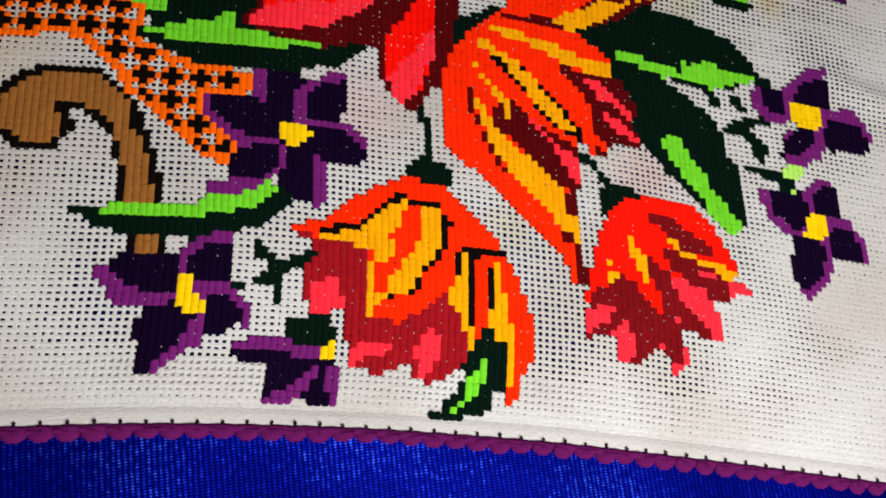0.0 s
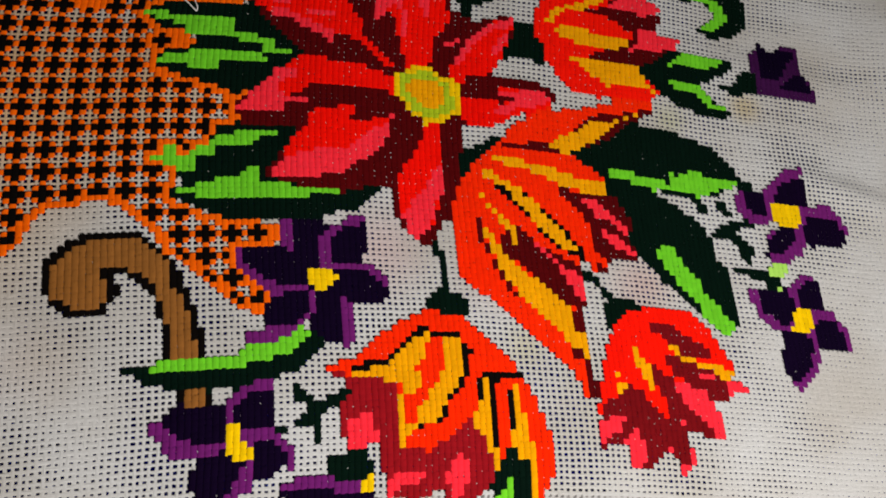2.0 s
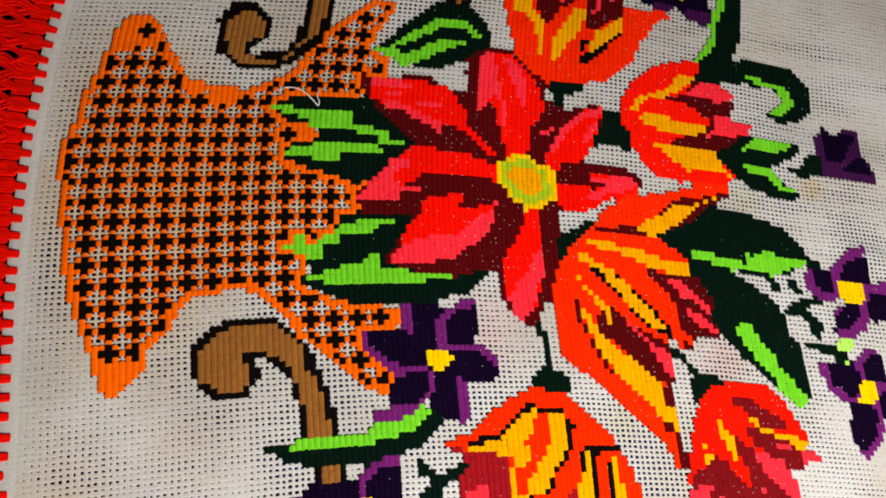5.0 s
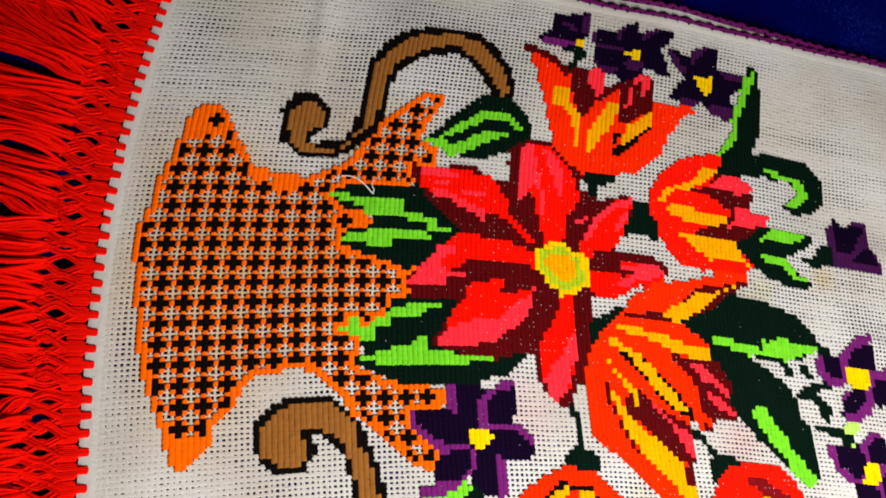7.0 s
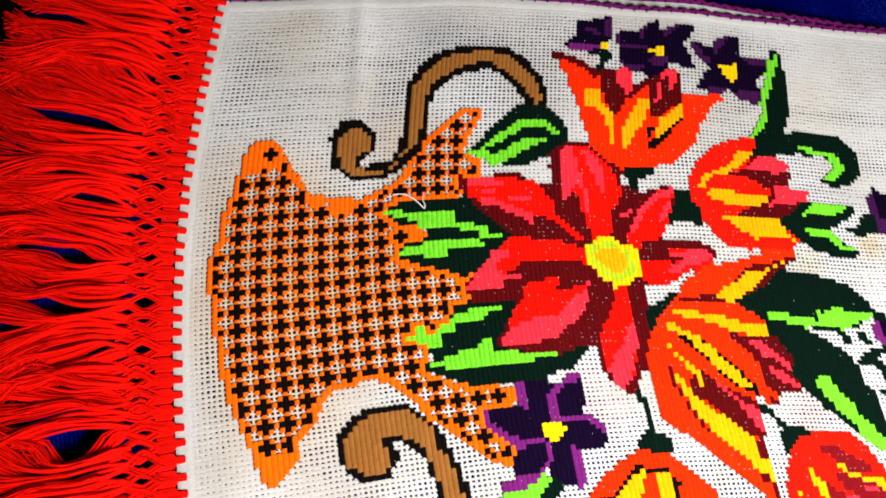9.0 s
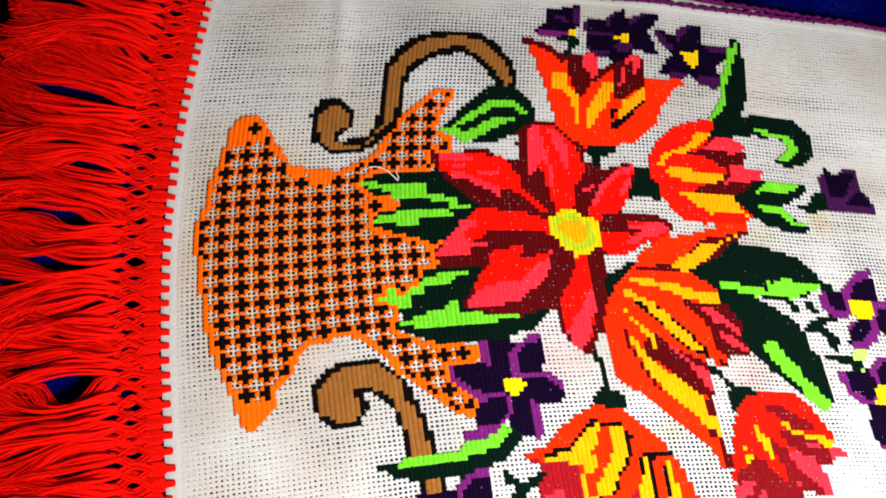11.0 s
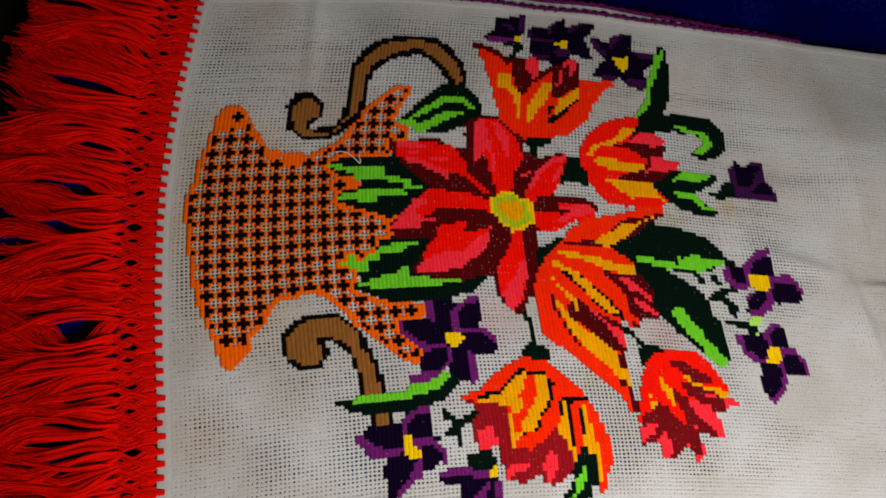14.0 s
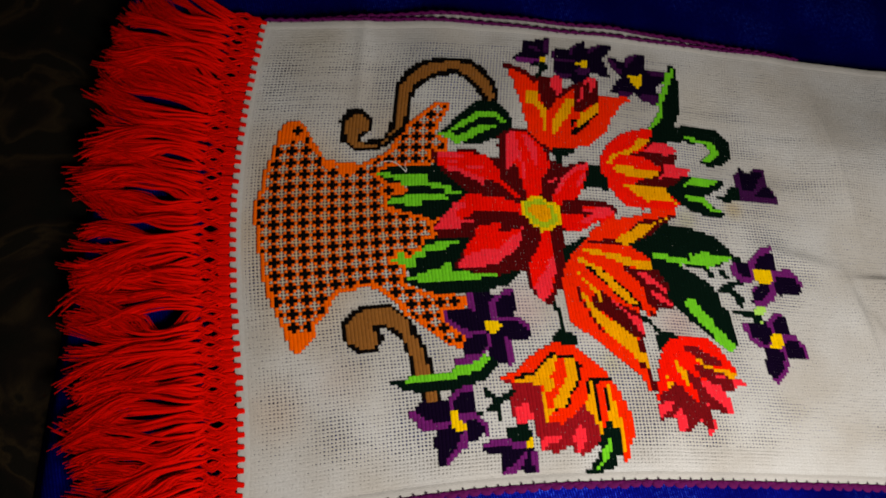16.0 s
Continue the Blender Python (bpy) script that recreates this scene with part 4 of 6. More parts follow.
stitch("violet_d", "DARK", [(73, 55), (76.5, 56.5), (78, 56), (78.5, 54), (77, 52), (75.5, 50), (74.5, 48.5), (74.5, 50), (75.5, 52), (76, 54), (73, 54.5)])
stitch("violet_e", "INK", [(80.5, 62.5), (84, 62.5), (84.5, 60.5), (85.5, 59.5), (85, 61.5), (85.5, 63.5), (87.5, 65), (89, 65.5), (89.5, 66.5), (90.5, 66), (90.5, 62.5), (92, 63.5), (93.5, 64.5), (95, 65.5), (99.5, 66), (99, 63), (96.5, 60), (98, 56.5), (98.5, 54), (99.5, 52.5), (97.5, 52), (95, 53.5), (92.5, 54), (92.5, 52), (90.5, 50.5), (88.5, 48.5), (87, 49.5), (87, 52.5), (85.5, 51.5), (83.5, 50.5), (82, 51.5), (80.5, 53), (80, 55.5), (81, 58), (80, 59.5), (80, 61)])
stitch("violet_e", "PLUM", [(80.5, 54), (82.5, 52.5), (86.5, 52.5), (85.5, 51), (83.5, 50.5), (81.5, 51.5)])
stitch("violet_e", "PLUM", [(79, 60.5), (80.5, 61.5), (81, 59), (80, 59)])
stitch("violet_e", "PLUM", [(85.5, 63.5), (87.5, 65), (87, 63), (86, 60.5)])
stitch("violet_e", "PLUM", [(91.5, 63), (95, 65.5), (96.5, 65.5), (93.5, 63), (92, 61)])
stitch("violet_e", "PLUM", [(87, 54), (90, 56), (92.5, 55.5), (92, 53), (89, 53)])
stitch("violet_e", "PLUM", [(80.5, 58.5), (87.5, 58.5), (87.5, 57.5), (81, 57.5)])
stitch("violet_e", "YELLOW", [(87.5, 58), (89.5, 58), (89.5, 59), (91, 58.5), (91.5, 56), (90, 56), (89, 57), (88, 56.5)])
stitch("violet_f", "INK", [(98, 60.5), (101, 60.5), (103, 59.5), (104.5, 57), (105, 59), (105, 61), (106.5, 62.5), (108.5, 64), (111, 64), (111.5, 60.5), (111.5, 58), (112, 57.5), (116.5, 57.5), (118.5, 57), (118, 54.5), (116.5, 51.5), (114, 50.5), (115.5, 50), (116.5, 47), (116.5, 44.5), (114.5, 43.5), (110.5, 45), (109, 46.5), (108, 48.5), (107, 46), (104.5, 45), (100, 47), (101.5, 51), (104, 53.5), (101.5, 54.5), (99.5, 57)])
stitch("violet_f", "PLUM", [(105, 61), (106.5, 62.5), (108.5, 64), (108, 62), (106, 59), (105, 57.5)])
stitch("violet_f", "PLUM", [(112, 57.5), (116.5, 57.5), (118.5, 57), (118, 55.5), (113.5, 56)])
stitch("violet_f", "PLUM", [(100, 47), (102.5, 47), (107.5, 47.5), (106.5, 45.5), (104.5, 45)])
stitch("violet_f", "PLUM", [(109, 46.5), (113, 48), (116, 48), (116.5, 44.5), (114.5, 43.5), (110.5, 45)])
stitch("violet_f", "PLUM", [(98, 60.5), (99.5, 60), (102, 57), (104, 56), (103.5, 54), (101.5, 54.5), (99.5, 57.5)])
stitch("violet_f", "YELLOW", [(105.5, 54.5), (109.5, 55), (110, 55.5), (111, 54.5), (111, 51), (109.5, 50.5), (109, 49), (108.5, 49), (108, 50.5), (107, 51.5)])
stitch("violet_g", "PURPLE", [(50, -27.5), (51.5, -27.5), (51.5, -33.5), (53.5, -35.5), (53, -36), (51, -34), (49.5, -32.5)])
stitch("violet_g", "INK", [(51.5, -27.5), (57, -27.5), (56.5, -31.5), (56, -34.5), (56, -35.5), (54, -36.5), (53, -35.5), (51.5, -33.5)])
stitch("violet_g", "PURPLE", [(56.5, -30), (59, -28), (61, -26), (63, -26), (63.5, -28), (59.5, -29.5), (57.5, -31.5), (57, -35), (63, -35.5), (63, -36.5), (56, -36.5), (56, -30.5)])
stitch("violet_g", "INK", [(57.5, -31.5), (59.5, -29), (63.5, -27.5), (63.5, -32.5), (62.5, -35), (57.5, -35)])
stitch("violet_g", "PURPLE", [(42.5, -32.5), (44, -32.5), (44, -35), (46, -37.5), (48.5, -39.5), (54, -39.5), (53.5, -40.5), (49, -41), (46, -39.5), (43.5, -37), (42, -36.5)])
stitch("violet_g", "INK", [(44, -32.5), (50.5, -32.5), (51.5, -34.5), (54, -36.5), (54, -39.5), (49, -39.5), (46, -37), (44, -35)])
stitch("violet_g", "PURPLE", [(57.5, -35.5), (63, -35.5), (65, -36), (66.5, -38.5), (67, -40), (63, -39.5)])
stitch("violet_g", "INK", [(57.5, -36.5), (63, -36.5), (65.5, -39), (67, -41.5), (64.5, -42.5), (61, -42.5), (58.5, -40.5), (58, -38.5)])
stitch("violet_g", "PURPLE", [(43.5, -47.5), (45, -47), (47, -47.5), (48.5, -46.5), (51, -46), (54, -44), (53.5, -40), (54.5, -40), (54, -45), (51, -47.5), (48.5, -49), (44, -49)])
stitch("violet_g", "INK", [(46.5, -46.5), (46.5, -43.5), (47.5, -41.5), (53.5, -40), (53.5, -44), (51, -46), (48, -46.5)])
stitch("violet_g", "INK", [(54.5, -40.5), (58, -39.5), (58.5, -42), (58.5, -49.5), (55.5, -49), (54, -46)])
stitch("violet_g", "PURPLE", [(58, -40), (60, -42.5), (61, -45), (61, -47.5), (60, -49.5), (59, -50.5), (58, -49.5), (58.5, -44)])
stitch("violet_g", "YELLOW", [(53.5, -36.5), (57.5, -36.5), (58.5, -37.5), (58, -39), (57, -40), (55.5, -40), (55, -39), (54, -39)])
stitch("leaf_j", "DARK", [(25, -53), (26, -52.5), (29, -52.5), (34, -53), (40.5, -52.5), (47, -50.5), (52.5, -48.5), (55.5, -48.5), (55, -50.5), (53.5, -52.5), (51, -54), (46.5, -55.5), (38, -57), (33.5, -56.5), (28.5, -55), (26.5, -53.5)])
stitch("leaf_j", "GREEN", [(29, -52.5), (32, -51.5), (35, -52), (39.5, -51.5), (42.5, -51), (45.5, -50.5), (47.5, -49.5), (50, -48.5), (52, -47.5), (54, -47), (54, -48), (52, -50), (50, -51), (47.5, -52), (46.5, -52.5), (40.5, -53.5), (37, -53.5), (32, -53.5), (29.5, -53.5)])
stitch("violet_h", "PURPLE", [(40, -59), (42, -57.5), (44, -56), (48, -55.5), (48, -57), (45, -57.5), (43, -59), (42, -60), (42, -62.5), (40.5, -62.5)])
stitch("violet_h", "INK", [(42, -60), (44.5, -57.5), (48, -57), (48, -60.5), (47, -63), (42.5, -63.5)])
stitch("violet_h", "INK", [(32.5, -60), (34.5, -59.5), (40, -59.5), (41, -62.5), (41, -63.5), (41, -65.5), (36, -65.5), (32.5, -63.5), (31.5, -61.5)])
stitch("violet_h", "PURPLE", [(29.5, -61), (31.5, -61), (32.5, -63.5), (34.5, -64.5), (36, -65.5), (40.5, -65.5), (41, -66.5), (38, -67), (33, -67), (32, -66), (30, -63.5)])
stitch("violet_h", "PURPLE", [(42, -63.5), (46.5, -63.5), (48, -64.5), (50, -66.5), (50.5, -68), (51, -70.5), (49.5, -70.5), (49.5, -67.5), (47.5, -66), (46, -65.5), (43, -65)])
stitch("violet_h", "INK", [(36.5, -67), (41.5, -67.5), (44, -68), (43, -70.5), (41.5, -73.5), (39, -76), (37.5, -77.5), (37, -77), (36.5, -74.5), (36, -72.5), (36, -69.5), (37, -69)])
stitch("violet_h", "PURPLE", [(43.5, -67.5), (45, -67.5), (44.5, -71.5), (44, -73.5), (42.5, -73.5), (40, -76.5), (38.5, -77.5), (38, -77.5), (39, -75), (41.5, -73), (43, -70)])
stitch("violet_h", "INK", [(44.5, -66), (47, -65.5), (49, -67.5), (49.5, -69.5), (48, -70.5), (46.5, -71.5), (44.5, -71), (44.5, -68.5)])
stitch("violet_h", "YELLOW", [(41, -62.5), (42, -62.5), (42.5, -65), (44, -65), (44, -66.5), (45, -66.5), (45, -67), (44, -68), (41.5, -68), (41, -67), (40, -67), (41, -66)])
stitch("sprig_b", "DARK", [(50.5, -56.5), (52, -57), (54, -60), (52.5, -60.5)])
stitch("sprig_b", "DARK", [(47, -63.5), (50.5, -63), (53, -61), (53, -60), (50.5, -59.5), (50.5, -56.5), (52, -57), (51.5, -59), (54, -60), (56.5, -58.5), (60, -57), (59.5, -58), (56.5, -59.5), (55.5, -61), (54.5, -62), (54.5, -66.5), (53.5, -66.5), (53.5, -63.5), (50.5, -63.5), (47.5, -64.5)])
stitch("violet_i", "INK", [(49, -73), (50.5, -73.5), (56.5, -73), (61, -74), (61.5, -75.5), (62.5, -80), (63.5, -81), (63, -82), (61, -81.5), (58.5, -80.5), (54, -80), (53.5, -76), (51, -75.5), (49, -74.5)])
stitch("violet_i", "PURPLE", [(48.5, -73), (51, -71.5), (55, -71.5), (56.5, -72.5), (60.5, -73), (61, -75), (59.5, -74), (56.5, -74), (56.5, -73), (49, -73.5)])
stitch("violet_i", "PURPLE", [(53.5, -81.5), (53.5, -80.5), (55.5, -79.5), (57.5, -78.5), (58, -77.5), (59.5, -75.5), (60.5, -75.5), (60.5, -76.5), (59.5, -78.5), (58.5, -80), (57, -81.5)])
stitch("violet_i", "PURPLE", [(61.5, -75), (63, -75.5), (63.5, -78), (64, -81.5), (63, -81.5), (62, -79)])
stitch("violet_i", "DARK", [(55.5, -69), (57, -68.5), (60.5, -67.5), (61.5, -67.5), (62.5, -70.5), (60.5, -73), (57, -72)])
stitch("violet_i", "YELLOW", [(60.5, -73.5), (61.5, -72), (62.5, -71.5), (63, -75.5), (62.5, -75), (61.5, -74.5)])
stitch("tulip_d", "DARK", [(72.5, -43.5), (72.5, -42), (74, -40.5), (75.5, -39.5), (79, -41), (79.5, -44.5)])
stitch("tulip_d", "DARK", [(74, -30.5), (75, -30.5), (76, -32.5), (77, -35.5), (76, -40), (75, -40.5), (75.5, -35.5)])
stitch("tulip_d", "ORANGE", [(55, -54.5), (57.5, -53), (60.5, -52), (65.5, -47.5), (70, -44.5), (72, -43.5), (78, -44.5), (79.5, -46), (83.5, -50), (87, -54), (88.5, -57.5), (90.5, -63), (92, -68.5), (91.5, -72), (89.5, -76), (89, -79), (88, -79), (88, -73.5), (87.5, -69), (82.5, -71.5), (79, -66), (75.5, -66.5), (71, -68), (66.5, -68), (64, -60.5), (60, -56)])
stitch("tulip_d", "WINE", [(55, -54.5), (59, -55), (62.5, -56), (66.5, -55.5), (66.5, -67.5), (71, -68), (75.5, -65), (78, -62.5), (81.5, -67), (82.5, -71.5), (80.5, -73.5), (78.5, -76), (76, -77), (74, -76), (74, -74), (72.5, -74), (71, -75), (69, -77), (67.5, -76), (65, -75.5), (64, -71), (63.5, -67), (62.5, -66), (58.5, -66.5), (57.5, -64.5), (58, -60), (60, -58), (58, -55.5)])
stitch("tulip_d", "ROSE", [(58.5, -63), (59.5, -62.5), (61, -61.5), (62.5, -61.5), (62.5, -63.5), (64, -65), (63, -66.5), (60.5, -67), (58.5, -68), (58.5, -65.5)])
stitch("tulip_d", "ROSE", [(65, -72), (69, -71.5), (69, -71), (70, -71), (71, -72), (70.5, -72.5), (69, -73.5), (66, -74), (66, -75.5), (65, -75)])
stitch("tulip_d", "ROSE", [(74, -72), (75, -69.5), (76, -68.5), (76, -68), (77, -68), (77, -69.5), (78, -70.5), (78, -72.5), (76.5, -74.5), (75.5, -77), (74.5, -76.5), (74, -73.5), (73, -73.5)])
stitch("tulip_d", "BLACK", [(59, -54.5), (61.5, -53), (63, -52.5), (65.5, -52), (67.5, -50), (70, -48), (71, -46.5), (72.5, -46.5), (73, -47.5), (77.5, -47.5), (77.5, -49), (78.5, -49), (78.5, -50.5), (79.5, -50.5), (78.5, -53.5), (78, -56), (76.5, -58), (75, -59), (75, -61), (73.5, -63), (70.5, -64), (69.5, -64), (68, -66), (67, -66), (67, -62), (67.5, -56), (59.5, -55)])
stitch("tulip_d", "GOLD", [(59, -55), (62, -54.5), (62.5, -54), (65, -53), (67, -51.5), (69, -50), (71, -48), (72.5, -47.5), (73, -48), (77.5, -48), (77.5, -50), (78, -50.5), (78, -52), (77, -56), (75, -58.5), (74, -61), (73.5, -62.5), (71, -63.5), (71, -64.5), (70.5, -63.5), (69.5, -63.5), (69, -65), (67.5, -65.5), (67, -67.5), (66.5, -67.5), (66.5, -58), (67.5, -58), (67.5, -56), (64.5, -56)])
stitch("tulip_d", "ORANGE", [(72, -49), (74.5, -48.5), (74.5, -54), (73.5, -55.5), (72.5, -57), (72, -58), (70.5, -60), (69.5, -62), (69.5, -63), (67.5, -63), (67.5, -59), (69, -58.5), (70.5, -57), (70.5, -55), (69.5, -54), (71.5, -52.5)])
stitch("tulip_d", "BLACK", [(80, -55), (87.5, -54.5), (87.5, -55.5), (83, -56), (82.5, -67), (81.5, -67), (81.5, -58.5), (80.5, -59), (80, -59)])
stitch("tulip_d", "GOLD", [(81, -55), (82, -55), (81.5, -68.5), (81, -68.5), (80.5, -66), (79, -64.5), (79, -61), (80, -61), (80, -59), (81, -59)])
stitch("tulip_d", "GOLD", [(85, -57), (86.5, -56.5), (86.5, -60.5), (87.5, -61.5), (87.5, -64.5), (88, -68), (85, -68.5), (84.5, -64.5), (85.5, -64.5), (85.5, -58)])
stitch("tulip_d", "BLACK", [(84.5, -57.5), (85.5, -58), (85.5, -64.5), (84.5, -64.5)])
stitch("tulip_d", "GOLD", [(85.5, -64.5), (87.5, -64), (87.5, -66.5), (88.5, -67), (88.5, -76.5), (88, -76.5), (87.5, -69), (86, -69), (85, -66)])
stitch("tulip_d", "GOLD", [(82, -67.5), (82.5, -67.5), (83, -69.5), (82.5, -71.5), (82, -71.5)])
stitch("leaf_k", "DARK", [(82.5, -69.5), (83.5, -69.5), (84, -67.5), (85.5, -68), (86, -69), (87.5, -69.5), (88, -73), (87.5, -75), (86, -77.5), (85.5, -79.5), (84.5, -81), (83.5, -81), (81.5, -82), (77, -82.5), (76.5, -81.5), (78.5, -81), (79.5, -79), (81, -76.5), (81.5, -73), (82, -72)])
stitch("leaf_k", "GREEN", [(84, -72.5), (85, -72.5), (85, -74), (85, -76.5), (83.5, -77), (83, -79), (82, -80), (80.5, -81.5), (80, -81.5), (79.5, -80.5), (81.5, -79.5), (81.5, -78), (82, -76), (83.5, -74.5)])
stitch("tulip_e", "DARK", [(104, -41), (104.5, -39.5), (106, -39), (107.5, -39.5), (110, -40), (110.5, -41), (107.5, -42), (105.5, -44.5), (104, -45)])
stitch("tulip_e", "DARK", [(103.5, -37), (104, -37.5), (106, -39.5), (105, -40), (104.5, -39)])
stitch("tulip_e", "DARK", [(100.5, -34.5), (102, -34.5), (103.5, -36.5), (105, -39), (104, -39), (102.5, -36.5)])
stitch("tulip_e", "RED", [(99.5, -61.5), (101, -55.5), (102.5, -49.5), (105, -45), (108.5, -41.5), (111.5, -40.5), (118.5, -40), (122, -42), (124.5, -46.5), (127, -51), (127, -52.5), (122, -52), (115.5, -55), (113, -61.5), (112, -61.5), (107, -55.5), (103, -58.5)])
stitch("tulip_e", "GARNET", [(101, -60), (103, -58), (105.5, -56), (106, -55.5), (107.5, -57), (109.5, -60), (112, -62), (113, -62), (113, -59), (111, -55), (111, -51.5), (113, -53), (115, -54.5), (116, -55), (117.5, -57), (119.5, -61.5), (121, -64), (119, -64), (118, -63.5), (116, -62.5), (115.5, -65), (115.5, -70), (114, -70.5), (111.5, -65.5), (110.5, -67.5), (109, -70), (106, -70.5), (107.5, -65.5), (105, -64), (103.5, -66.5), (100, -67), (100, -66), (103.5, -62), (101, -63)])
stitch("tulip_e", "GARNET", [(111.5, -44), (115.5, -43), (117, -44.5), (120.5, -46.5), (123, -48.5), (123, -50), (120, -49.5), (117.5, -49.5), (115, -48), (114.5, -46.5), (112, -45.5)])
stitch("tulip_e", "GARNET", [(114, -49.5), (117.5, -50), (120, -51.5), (123, -52), (126, -52), (123.5, -53), (122, -53.5), (125, -54.5), (124.5, -57), (121.5, -57.5), (118.5, -55), (117, -54), (114.5, -53), (114, -51)])
stitch("tulip_e", "ROSE", [(100, -62.5), (103, -61.5), (103.5, -60.5), (105, -62), (103.5, -63), (103.5, -64), (101, -65), (100.5, -66), (99.5, -66)])
stitch("tulip_e", "ROSE", [(105, -64.5), (106.5, -63.5), (107, -65), (107.5, -65.5), (107.5, -69.5), (104.5, -70.5), (104.5, -66.5), (103.5, -66.5)])
stitch("tulip_e", "ROSE", [(111.5, -66.5), (112.5, -66), (112.5, -67.5), (113, -69), (115.5, -69.5), (115.5, -66), (116.5, -66), (116, -69.5), (115, -71), (114, -71), (112.5, -69)])
stitch("tulip_e", "ROSE", [(114, -54.5), (117, -54.5), (117.5, -56.5), (121, -55.5), (121, -58.5), (123, -61), (123, -64), (121, -64), (119, -61.5), (117.5, -59.5), (116, -58), (115, -56.5)])
stitch("tulip_e", "ROSE", [(122.5, -53), (126.5, -53), (128, -54.5), (128.5, -55.5), (125, -56), (125, -54.5)])
stitch("tulip_e", "ROSE", [(120, -52.5), (122.5, -52.5), (122.5, -53.5), (120, -53)])
stitch("tulip_e", "ROSE", [(115, -61), (116, -61.5), (116, -62), (115, -62)])
stitch("tulip_e", "GOLD", [(108, -48), (109, -48), (108.5, -50.5), (110, -51), (110.5, -52), (110.5, -56), (110, -56.5), (110, -54.5), (109, -54.5), (109, -53.5), (108, -52.5)])
stitch("tulip_e", "GOLD", [(104, -53), (104.5, -53), (105, -54.5), (104, -54.5)])
stitch("tulip_e", "GOLD", [(104, -55.5), (106, -54.5), (106, -55), (105, -57), (104, -57)])
stitch("tulip_e", "GOLD", [(103.5, -57.5), (104, -57.5), (104, -58), (103.5, -58)])
stitch("tulip_e", "GOLD", [(114.5, -47.5), (115.5, -47.5), (117, -48.5), (117, -49), (115.5, -49.5), (115, -48.5)])
stitch("tulip_e", "GOLD", [(117, -49.5), (120, -49.5), (120, -50), (117, -50.5)])
stitch("tulip_e", "GOLD", [(120, -50.5), (124.5, -50), (124.5, -51), (127, -51), (127, -53), (126, -52.5), (126, -52), (123, -52.5), (122.5, -51), (120, -51.5)])
stitch("tulip_a", "MAROON", [(98, -42), (99, -42), (99.5, -45), (99.5, -48), (100, -49.5), (99.5, -54.5), (99, -59), (98.5, -59), (98.5, -54.5), (98.5, -52.5), (97, -52), (97, -49), (97.5, -46.5)])
stitch("tulip_a", "GOLD", [(96.5, -43.5), (98, -43), (98, -46), (99.5, -46), (99.5, -49), (99.5, -49.5), (99.5, -51.5), (98.5, -51.5), (98, -49), (97, -49), (96, -48.5), (96, -46)])
stitch("tulip_a", "ORANGE", [(97, -51.5), (98.5, -51.5), (99, -53), (99, -53.5), (99, -54.5), (98.5, -58), (97.5, -58), (97.5, -56), (97, -55)])
stitch("handle_up", "CANVAS", [(21, 25.5), (23, 27), (24.5, 28.5), (25.5, 27), (24, 25), (21.5, 24.5)])
weave_basket()

PART_NAMES = {
    "STAR": "basket_weave", "ORANGE2": "basket_weave", "BLACK": "outline", "BROWN": "handle", "DARK": "leaf", "GREEN": "leaf_highlight", "LIME": "bud",
    "MAROON": "petal_shadow", "WINE": "petal_shadow", "GARNET": "petal_shadow", "CRIMSON": "petal", "ROSE": "petal_highlight", "YELLOW": "flower_centre", "LIME2": "centre_ring", "GOLD": "petal_stripe",
    "ORANGE": "petal", "RED": "petal", "PURPLE": "petal_border", "PLUM": "petal_border", "INK": "petal",
}
MOTIF_LABELS = {
    "basket": "orange and black cross-stitched flower basket", "handle": "brown cross-stitched scroll handle outlined in black", "leaf": "dark green cross-stitched leaf with bright green highlight",
    "flower": "large red cross-stitched flower with yellow centre", "tulip": "orange-red and gold cross-stitched tulip", "violet": "dark purple cross-stitched violet", "sprig": "thin dark green cross-stitched twig",
}


